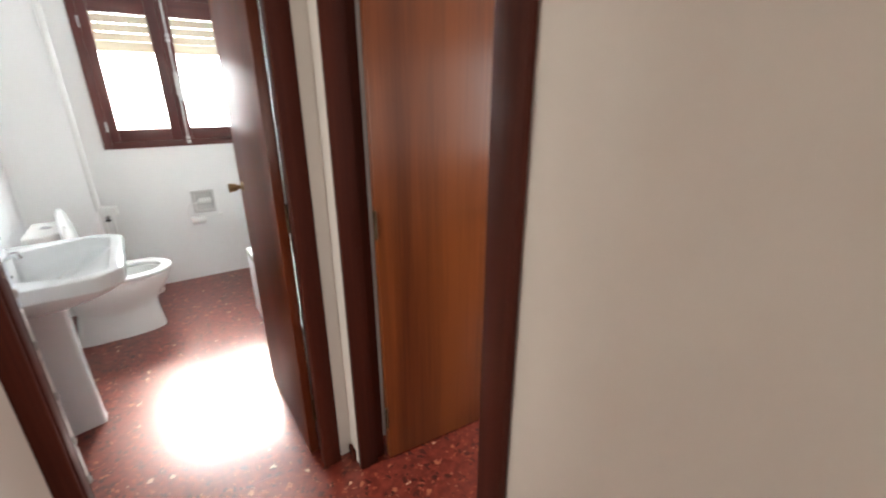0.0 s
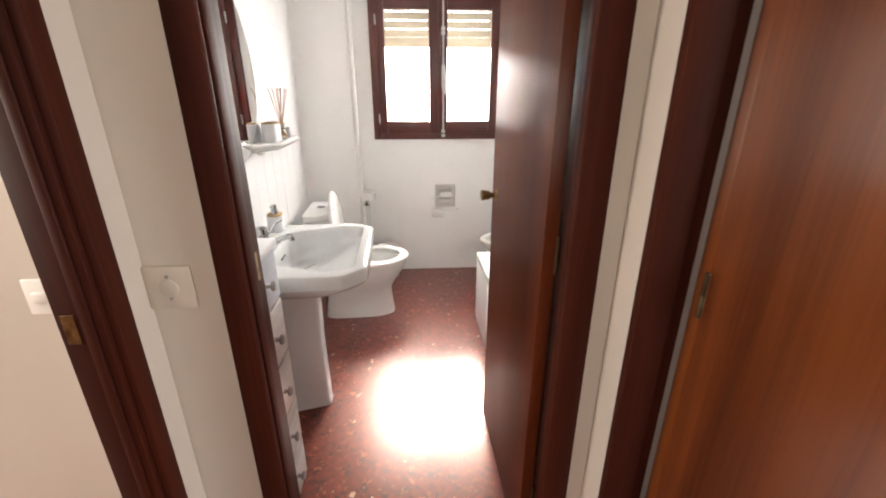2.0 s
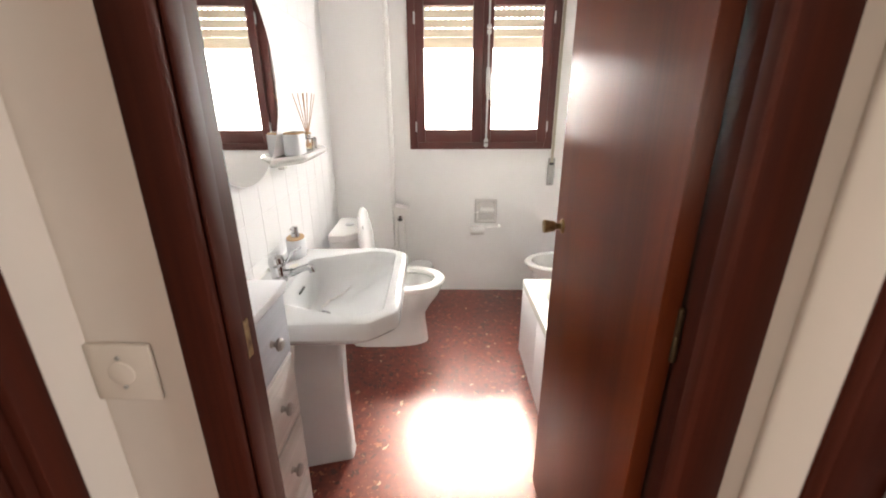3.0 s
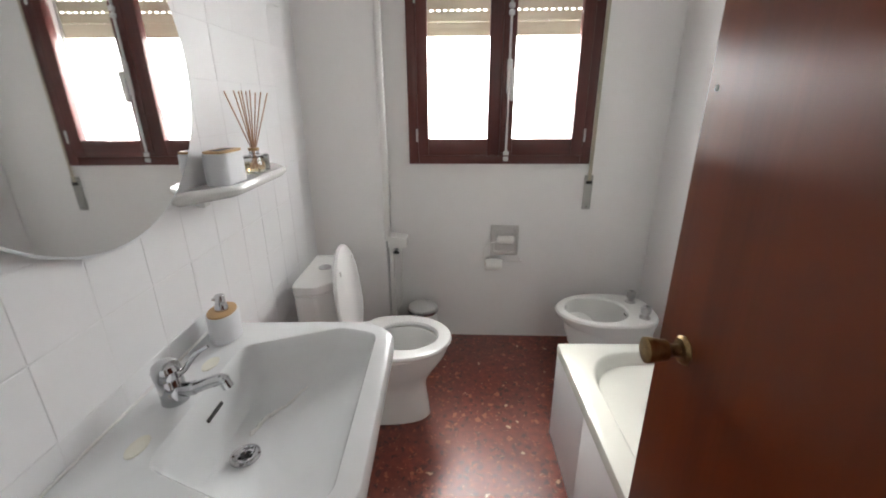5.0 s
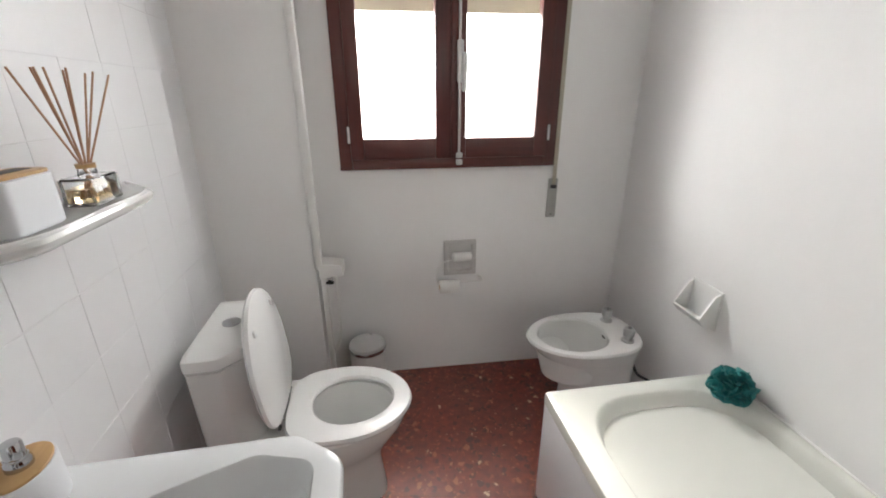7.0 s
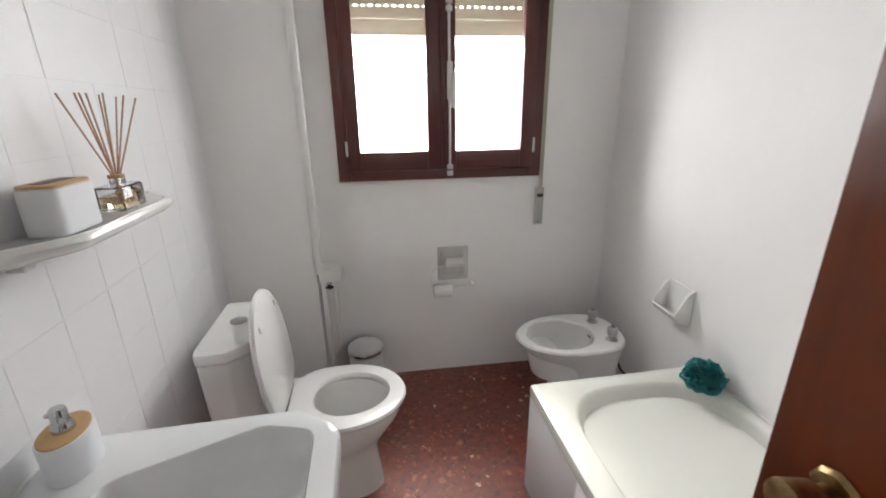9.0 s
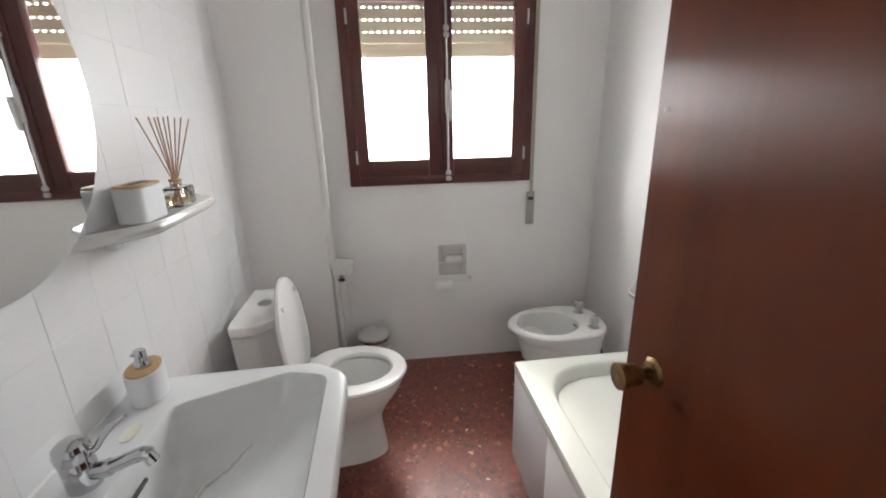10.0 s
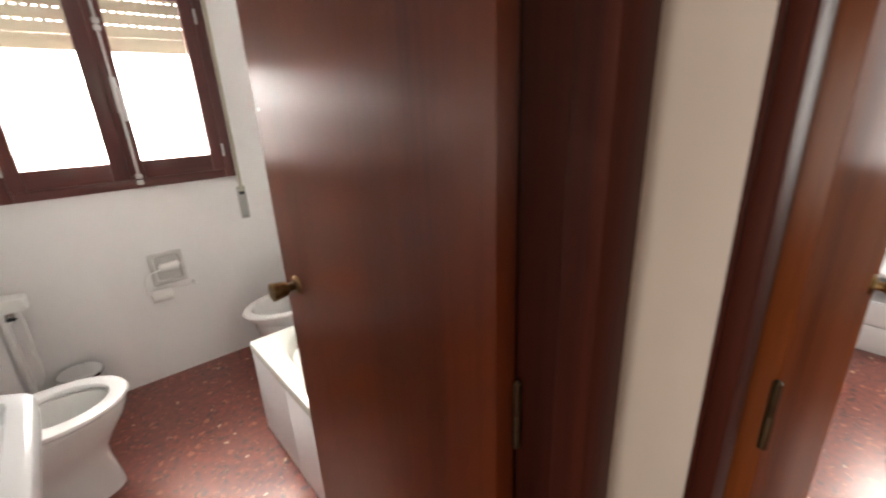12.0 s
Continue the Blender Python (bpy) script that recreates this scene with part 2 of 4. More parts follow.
# ---- mesh helpers ----
def mesh_of(bm, name, mat, smooth=True, angle=35):
    bmesh.ops.remove_doubles(bm, verts=bm.verts, dist=0.00002)
    bmesh.ops.recalc_face_normals(bm, faces=bm.faces)
    for f in bm.faces:
        f.smooth = smooth
    for e in bm.edges:
        e.smooth = len(e.link_faces) == 2 and e.calc_face_angle(0) < radians(angle)
    me = bpy.data.meshes.new(name)
    bm.to_mesh(me)
    bm.free()
    me.materials.append(mat)
    return me


def part(name, bm, mat, parent, label="", m=None, angle=35):
    ob = new(name, mesh_of(bm, name, mat, angle=angle))
    ob.parent = parent
    if m is not None:
        ob.matrix_basis = m
    if label:
        ob["label"] = label
    return ob


def thing(name, m, label, category, group="", kind=""):
    ob = new(name)
    ob.empty_display_size = 0.05
    ob.matrix_world = m
    return tagged(ob, label, category, group, kind)


def solid(name, bm, mat, label, category, kind="structure", m=None):
    ob = new(name, mesh_of(bm, name, mat))
    if m is not None:
        ob.matrix_world = m
    return tagged(ob, label, category, "", kind)


def box(x0, x1, y0, y1, z0, z1, r=0.0, seg=2, bm=None):
    own = bm is None
    tmp = bmesh.new()
    bmesh.ops.create_cube(tmp, size=1, matrix=Matrix.LocRotScale(((x0 + x1) / 2, (y0 + y1) / 2, (z0 + z1) / 2), None, (x1 - x0, y1 - y0, z1 - z0)))
    if r:
        bmesh.ops.bevel(tmp, geom=list(tmp.edges), offset=r, segments=seg, profile=0.5, affect="EDGES")
    return tmp if own else join(bm, tmp)


def join(bm, other):
    """Adds other's geometry to bm."""
    me = bpy.data.meshes.new("joined")
    other.to_mesh(me)
    other.free()
    bm.from_mesh(me)
    bpy.data.meshes.remove(me)
    return bm


def moved(bm, m):
    bmesh.ops.transform(bm, matrix=m, verts=bm.verts)
    return bm


def rings(loops, cap0=True, cap1=True, closed=False):
    """A skin over loops of equal count; closed also joins the last loop to the first."""
    bm = bmesh.new()
    vs = [[bm.verts.new(p) for p in loop] for loop in loops]
    k = len(vs[0])
    pairs = list(zip(vs, vs[1:])) + ([(vs[-1], vs[0])] if closed else [])
    for a, b in pairs:
        for i in range(k):
            bm.faces.new((a[i], a[(i + 1) % k], b[(i + 1) % k], b[i]))
    if not closed:
        if cap0:
            bm.faces.new(vs[0][::-1])
        if cap1:
            bm.faces.new(vs[-1])
    return bm


def circle(r, z, n=32, cx=0.0, cy=0.0, ry=None):
    return [(cx + r * math.cos(2 * math.pi * i / n), cy + (ry or r) * math.sin(2 * math.pi * i / n), z) for i in range(n)]


def lathe(profile, n=32):
    return rings([circle(max(r, 0.0004), z, n) for r, z in profile])


def egg(x0, x1, half, z, n=48, blunt=2.0, back=2.0):
    """An oval along x: the end at x1 round, the end at x0 squarer where back is larger."""
    cx, a = x0 + (x1 - x0) * 0.46, None
    pts = []
    for i in range(n):
        t = 2 * math.pi * i / n
        c, s = math.cos(t), math.sin(t)
        p = blunt if c > 0 else back
        a = (x1 - cx) if c > 0 else (cx - x0)
        pts.append((cx + a * math.copysign(abs(c) ** (2 / p), c), half * math.copysign(abs(s) ** (2 / p), s), z))
    return pts


def rounded(corners, z, seg=7):
    """An outline through corners (x, y, radius), each rounded with the same count of points."""
    pts, k = [], len(corners)
    for i, (x, y, r) in enumerate(corners):
        p = Vector((x, y))
        a = (Vector(corners[i - 1][:2]) - p).normalized()
        b = (Vector(corners[(i + 1) % k][:2]) - p).normalized()
        half = math.acos(max(-1, min(1, a.dot(b)))) / 2
        d = r / math.tan(half)
        s, e = p + a * d, p + b * d
        for j in range(seg + 1):
            u = j / seg
            q = s * (1 - u) ** 2 + p * 2 * u * (1 - u) + e * u ** 2
            pts.append((q.x, q.y, z))
    return pts


def tube(points, r, n=10, caps=True):
    """A round rod along points."""
    pts = [Vector(p) for p in points]
    loops, side = [], None
    for i, p in enumerate(pts):
        d = (pts[min(i + 1, len(pts) - 1)] - pts[max(i - 1, 0)]).normalized()
        if side is None:
            side = d.orthogonal().normalized()
        side = (side - d * side.dot(d)).normalized()
        up = d.cross(side)
        rr = r[i] if isinstance(r, (list, tuple)) else r
        loops.append([p + (side * math.cos(2 * math.pi * j / n) + up * math.sin(2 * math.pi * j / n)) * rr for j in range(n)])
    return rings(loops, caps, caps)


def bend(points, steps=8):
    """A smooth line through points."""
    p = [Vector(q) for q in points]
    p = [p[0] * 2 - p[1]] + p + [p[-1] * 2 - p[-2]]
    out = []
    for i in range(1, len(p) - 2):
        for j in range(steps):
            t = j / steps
            out.append(0.5 * (2 * p[i] + (p[i + 1] - p[i - 1]) * t + (2 * p[i - 1] - 5 * p[i] + 4 * p[i + 1] - p[i + 2]) * t * t + (3 * p[i] - p[i - 1] - 3 * p[i + 1] + p[i + 2]) * t ** 3))
    return out + [p[-2]]


def pierced(x0, x1, z0, z1, y0, y1, holes):
    """A wall along x from y0 to y1, with rectangular holes (x0, x1, z0, z1) through it, side by side."""
    bm = bmesh.new()
    x = x0
    for a, b, c, d in sorted(holes):
        box(x, a, y0, y1, z0, z1, bm=bm)
        if c > z0:
            box(a, b, y0, y1, z0, c, bm=bm)
        if d < z1:
            box(a, b, y0, y1, d, z1, bm=bm)
        x = b
    box(x, x1, y0, y1, z0, z1, bm=bm)
    return bm


TOP = 2.5
QUARTER = Matrix.Rotation(radians(90), 4, "Z")

# ---- the large structure ----
solid("floor", box(-3.1, 3.6, -1.75, 4.36, -0.12, 0), FLOOR, "polished red terrazzo floor with pale and dark chips", "floor")
solid("floor_bathroom", rings([[(x, 1.83, -0.05), (x, 4.11, -0.05), (x, 4.11, 0.034), (x, 1.83, 0.0003)] for x in (-0.90, 1.14)]), FLOOR, "red terrazzo bathroom floor rising slightly towards the window", "floor")
solid("ceiling", box(-3.1, 3.6, -1.75, 4.36, TOP, TOP + 0.1), CEILING_PAINT, "plain white painted ceiling", "ceiling")
solid("wall_north", pierced(-0.90, 1.14, 0, TOP, 4.11, 4.36, [(-0.272, 0.634, 1.098, 2.06)]), WHITE_PAINT, "white painted bathroom wall with a window opening", "wall")
solid("wall_east", box(1.035, 1.14, 1.875, 4.11, 0, TOP), WHITE_PAINT, "plain white painted bathroom wall beside the bath", "wall")
solid("wall_column", rings([[(-0.90, 3.80, z), (-0.745, 3.84, z), (-0.409, 3.935, z), (-0.409, 4.11, z), (-0.90, 4.11, z)] for z in (0, TOP)]), WHITE_PAINT, "white painted boxed-out corner column behind the toilet", "wall")
WEST = pose(-0.66, 1.875, 0, 0, 0, 2.6)
wall_west = solid("wall_west", box(-0.12, -0.0009, -0.01, 1.975, 0, TOP), GROUT, "bathroom wall faced with white painted square tiles", "wall", m=WEST)
solid("wall_south", pierced(-3.1, 1.14, 0, TOP, 1.775, 1.875, [(-0.382, 0.380, 0, 2.06)]), HALL_PAINT, "cream painted wall at the end of the hall", "wall")
solid("wall_south_lining", pierced(-0.80, 1.035, 0, TOP, 1.875, 1.879, [(-0.382, 0.380, 0, 2.06)]), WHITE_PAINT, "white paint on the bathroom side of the wall", "wall")
solid("wall_hall_west", moved(pierced(-1.6, 1.775, 0, TOP, 0.565, 0.642, [(0.93, 1.655, 0, 2.06)]), QUARTER), HALL_PAINT, "cream painted hall wall with a door opening", "wall")
solid("wall_hall_east", moved(pierced(-1.6, 1.775, 0, TOP, -0.575, -0.468, [(0.905, 1.685, 0, 2.06)]), QUARTER), HALL_PAINT, "cream painted hall wall with a door opening", "wall")
# unseen wall; its opening is added to let the hall fill lamp in
solid("wall_far_south", pierced(-3.1, 3.6, 0, TOP, -1.75, -1.6, [(-0.35, 0.35, 1.0, 2.1)]), HALL_PAINT, "cream painted wall closing the rooms behind", "wall")
solid("wall_side_room_west", moved(pierced(-1.6, 1.775, 0, TOP, 3.0, 3.1, [(0.35, 1.65, 0.95, 2.15)]), QUARTER), HALL_PAINT, "cream painted outer wall of the side room", "wall")
solid("wall_bedroom_east", moved(pierced(-1.6, 4.11, 0, TOP, -3.6, -3.45, [(0.55, 1.40, 0.98, 2.12)]), QUARTER), WHITE_LACQUER, "white bedroom wall behind the bed", "wall")
solid("wall_bedroom_north", box(1.14, 3.45, 3.7, 3.85, 0, TOP), WHITE_PAINT, "white painted bedroom wall", "wall")


# ---- doors ----
def casing(width, face, top, thick=0.016):
    """Upright architrave strip with a rounded profile: x across, y out of the wall."""
    prof = [(0, 0), (0, -thick * 0.7), (0.002, -thick * 0.92), (0.005, -thick), (width - 0.006, -thick), (width - 0.002, -thick * 0.9), (width, -thick * 0.6), (width, 0)]
    return rings([[(face * x, y, z) for x, y in prof] for z in (0, top)])


def door_frame(name, m, wide, high, deep, label, sides):
    """A door frame round an opening from x 0 to wide; y 0 is the hall face, y deep the far face.

    Each side: (jamb thickness, stop thickness, stop from, stop to, architrave width, its lap on the opening, its thickness)."""
    root = thing(name, m, label, "door", kind="structure")
    inner = []
    for f, (jamb, stop, y0, y1, width, lap, thick) in zip((1, -1), sides):
        edge = 0 if f > 0 else wide
        span = lambda a, b: sorted((edge + f * a, edge + f * b))
        part("jamb", box(*span(0, jamb), -0.002, deep + 0.002, 0, high, 0.002), FRAME_WOOD, root)
        part("stop_bead", box(*span(jamb, jamb + stop), y0, y1, 0, high - 0.02, 0.004), FRAME_WOOD, root)
        if width:
            part("architrave", moved(casing(width, -f, high + 0.055, thick), Matrix.Translation((edge + f * lap, -0.003, 0))), FRAME_WOOD, root)
        inner += [edge + f * jamb]
    part("head_jamb", box(inner[0], inner[1], -0.002, deep + 0.002, high - 0.022, high, 0.002), FRAME_WOOD_X, root)
    part("head_architrave", box(0.012, wide - 0.012, -0.018, -0.003, high - 0.012, high + 0.06, 0.004), FRAME_WOOD_X, root)
    return root


def rose_bm():
    return lathe([(0.004, -0.004), (0.032, -0.004), (0.032, 0.002), (0.026, 0.007), (0.0135, 0.009)], 8)


def knob_bm():
    return lathe([(0.004, 0.004), (0.0135, 0.008), (0.0125, 0.018), (0.014, 0.024), (0.0215, 0.030), (0.0245, 0.046), (0.0275, 0.060), (0.0270, 0.065), (0.022, 0.067), (0.004, 0.0665)], 28)


SMALL = Matrix.Diagonal((0.70, 0.70, 0.84, 1))


def door_leaf(root, m, wide, high, knob_z, hinge_z, veneer):
    """A flush veneered leaf hung at x 0, its thickness from y 0 to 0.035, with knobs, latch and hinges."""
    leaf = part("leaf", box(0.003, wide, 0, 0.035, 0.012, high, 0.002), veneer, root, m=m)
    part("knob", moved(knob_bm(), pose(wide - 0.066, 0, knob_z, 90) @ SMALL), BRASS, leaf, "tarnished brass door knob")
    part("knob", moved(knob_bm(), pose(wide - 0.066, 0.035, knob_z, -90) @ SMALL), BRASS, leaf, "tarnished brass door knob")
    part("knob_rose", moved(rose_bm(), pose(wide - 0.066, 0, knob_z, 90) @ SMALL), BRASS, leaf, "octagonal brass rose")
    part("knob_rose", moved(rose_bm(), pose(wide - 0.066, 0.035, knob_z, -90) @ SMALL), BRASS, leaf, "octagonal brass rose")
    part("filler_spot", moved(lathe([(0.0005, 0), (0.004, 0), (0.003, 0.0012), (0.0005, 0.0016)], 10), pose(wide - 0.020, 0.035, 1.405, -90)), PLASTIC, leaf, "small pale filler spot")
    part("latch_plate", box(wide - 0.0005, wide + 0.0015, 0.008, 0.027, knob_z - 0.06, knob_z + 0.06, 0.0005, 1), BRASS, leaf)
    for z in hinge_z:
        part("hinge", lathe([(0.002, z - 0.05), (0.0055, z - 0.048), (0.0055, z - 0.002), (0.0048, z), (0.0055, z + 0.002), (0.0055, z + 0.048), (0.002, z + 0.052)], 12), BRONZE, leaf, "dark bronze hinge")
    return leaf


door_1 = door_frame("door_1", pose(-0.382, 1.775, 0), 0.762, 2.06, 0.10, "dark varnished bathroom door frame with the door open inwards",
                    ((0.022, 0.008, 0.012, 0.055, 0.060, 0.030, 0.016), (0.021, 0.015, -0.012, 0.016, 0.071, 0.035, 0.022)))
door_leaf(door_1, pose(0.733, 0.070, 0, 0, 0, 91.4), 0.617, 2.03, 1.053, (0.22, 1.03, 1.82), MAHOGANY)
part("strike_plate", box(0.0215, 0.0235, 0.055, 0.080, 0.985, 1.055, 0.0006, 1), BRASS, door_1, "brass strike plate")
door_2 = door_frame("door_2", pose(0.468, 1.685, 0, 0, 0, -90), 0.78, 2.06, 0.107, "dark varnished bedroom door frame with the door open inwards",
                    ((0.006, 0.021, -0.003, 0.070, 0, 0, 0), (0.022, 0.008, 0.012, 0.062, 0.070, 0.010, 0.016)))
door_leaf(door_2, pose(0.046, 0.112, 0, 0, 0, 86.0), 0.617, 2.03, 1.03, (0.22, 1.02, 1.82), MAHOGANY_LIGHT)
door_3 = door_frame("door_3", pose(-0.565, 0.93, 0, 0, 0, 90), 0.725, 2.06, 0.077, "dark varnished door frame of the side room, door folded away",
                    ((0.022, 0.008, 0.012, 0.032, 0.046, 0.010, 0.016), (0.022, 0.008, 0.012, 0.032, 0.046, 0.010, 0.016)))
part("strike_plate", box(0.7005, 0.7032, 0.044, 0.068, 0.962, 1.022, 0.0006, 1), BRASS, door_3, "brass strike plate")

# ---- bathroom window, shutter and strap ----
window_1 = thing("window_1", pose(0.183, 4.11, 0), "red-brown varnished casement window, two closed sashes", "window", kind="structure")
L, R, B, T = -0.472, 0.470, 1.083, 2.075
for x0, x1 in ((L, L + 0.052), (R - 0.052, R)):
    part("frame_stile", box(x0, x1, -0.030, 0.07, B, T, 0.004), WINDOW_WOOD, window_1)
part("frame_sill", box(L + 0.052, R - 0.052, -0.030, 0.07, B, B + 0.05, 0.004), WINDOW_WOOD_X, window_1)
part("frame_head", box(L + 0.052, R - 0.052, -0.030, 0.07, T - 0.05, T, 0.004), WINDOW_WOOD_X, window_1)
GB, GT = 1.212, 1.925
for x0, x1, g0, g1 in ((L + 0.050, 0.033, -0.368, -0.067), (0.035, R - 0.050, 0.060, 0.362)):
    sash = part("sash", box(x0, g0, -0.048, 0.0, B + 0.046, T - 0.046, 0.004), WINDOW_WOOD, window_1)
    part("stile", box(g1, x1, -0.048, 0.0, B + 0.046, T - 0.046, 0.004), WINDOW_WOOD, sash)
    part("rail", box(g0, g1, -0.047, -0.001, B + 0.046, GB, 0.003), WINDOW_WOOD_X, sash)
    part("rail", box(g0, g1, -0.047, -0.001, GT, T - 0.046, 0.003), WINDOW_WOOD_X, sash)
    pane = part("pane", box(g0 - 0.005, g1 + 0.005, -0.026, -0.022, GB - 0.005, GT + 0.005), GLASS, sash)
    pane.visible_shadow = False
part("cover_strip", box(-0.004, 0.026, -0.056, -0.046, B + 0.06, T - 0.06, 0.004), WINDOW_WOOD, window_1)
rod = part("espagnolette_rod", tube([(0.030, -0.060, B + 0.05), (0.030, -0.060, T - 0.05)], 0.006, 10), STEEL, window_1, "grey metal locking rod")
for z in (1.128, 1.795):
    part("rod_guide", box(0.016, 0.044, -0.070, -0.056, z - 0.026, z - 0.003, 0.005), STEEL, rod)
    part("rod_guide", box(0.016, 0.044, -0.070, -0.056, z + 0.003, z + 0.026, 0.005), STEEL, rod)
handle = part("window_handle", box(0.018, 0.044, -0.072, -0.056, 1.43, 1.585, 0.006), STEEL, window_1, "grey lever handle")
part("lever", moved(box(-0.010, 0.010, -0.014, 0.010, -0.135, 0.010, 0.006), pose(0.046, -0.082, 1.53, 4, 0, 0)), STEEL, handle)
for x in (L + 0.046, R - 0.046):
    for z in (1.23, 1.86):
        part("hinge_pin", tube([(x, -0.050, z - 0.032), (x, -0.050, z + 0.032)], 0.0055, 10), STEEL, window_1)

shutter = thing("roller_shutter", pose(0.183, 4.262, 0), "beige roller shutter let down over the top of the window", "shutter")


def slat_bm(z, high, pierced_slat, wide=0.90):
    bm = box(-wide / 2, wide / 2, -0.006, 0.006, z, z + high, 0.003, 1)
    if pierced_slat:
        x = -wide / 2
        while x < wide / 2 - 0.012:
            box(x, x + 0.019, -0.003, 0.003, z + high - 0.001, z + high + 0.0085, bm=bm)
            x += 0.034
    return bm


z = 1.712
for i in range(6):
    high = 0.066 if i == 0 else 0.048
    part("slat", slat_bm(z, high, i > 0), SLAT, shutter)
    z += high + (0.0075 if i > 0 else 0.001)
part("shutter_guide", box(-0.462, -0.447, -0.016, 0.016, 1.085, 2.06), GREY_PLASTIC, shutter)
part("shutter_guide", box(0.442, 0.457, -0.016, 0.016, 1.085, 2.06), GREY_PLASTIC, shutter)

strap = thing("shutter_strap", pose(0.667, 4.11, 0), "beige webbing shutter strap running into a grey wall plate", "shutter strap")
part("webbing", box(-0.009, 0.009, -0.016, -0.013, 0.985, 2.46, 0.001, 1), STRAP, strap)
plate = part("coiler_plate", box(-0.023, 0.023, -0.008, 0, 0.835, 1.02, 0.004), GREY_PLASTIC, strap)
part("strap_mouth", box(-0.014, 0.014, -0.020, -0.008, 0.975, 0.992, 0.003), BLACK, plate)
for z in (0.850, 1.008):
    part("screw", lathe([(0.0004, 0), (0.0035, 0), (0.003, 0.0015), (0.0004, 0.002)], 10), BLACK, plate, m=pose(0, -0.008, z, 90))
part("strap_pulley", box(-0.02, 0.02, -0.03, 0, 2.44, 2.5, 0.004), GREY_PLASTIC, strap)

# ---- boxed pipe at the column ----
trunk = thing("pipe_trunking", pose(-0.396, 3.939, -0.203) @ Matrix.Diagonal((1.147, 1.147, 1.147, 1)), "white plastic pipe box with a sloped cap and valve", "pipe cover")
# added white strip stands in for the column's narrow window-lit side
part("lit_side_strip", box(-0.014, 0.013, -0.021, 0.003, 0.787, 2.356, 0.009), PLASTIC, trunk)
cap = part("cap", rings([[(x, y, z + (0.012 if x == 0 and z > 0.79 else 0)) for x, y in ((0, -0.022), (0.082, -0.012), (0.084, 0.060), (0, 0.062))] for z in (0.758, 0.800)]), PLASTIC, trunk)
valve = part("valve", tube([(0.030, 0.02, 0.765), (0.030, 0.02, 0.715)], 0.010), CHROME, trunk, "chrome shut-off valve")
part("valve_lever", box(0.016, 0.046, 0.000, 0.010, 0.722, 0.732, 0.003), BLACK, valve)
part("supply_tube", tube(bend([(0.048, 0.03, 0.765), (0.052, 0.03, 0.70), (0.050, 0.03, 0.58), (0.045, 0.03, 0.47), (0.01, 0.03, 0.40)]), 0.006), PLASTIC, trunk)
part("drop_channel", box(0, 0.018, 0.006, 0.036, 0.20, 0.765, 0.003), PLASTIC, trunk)


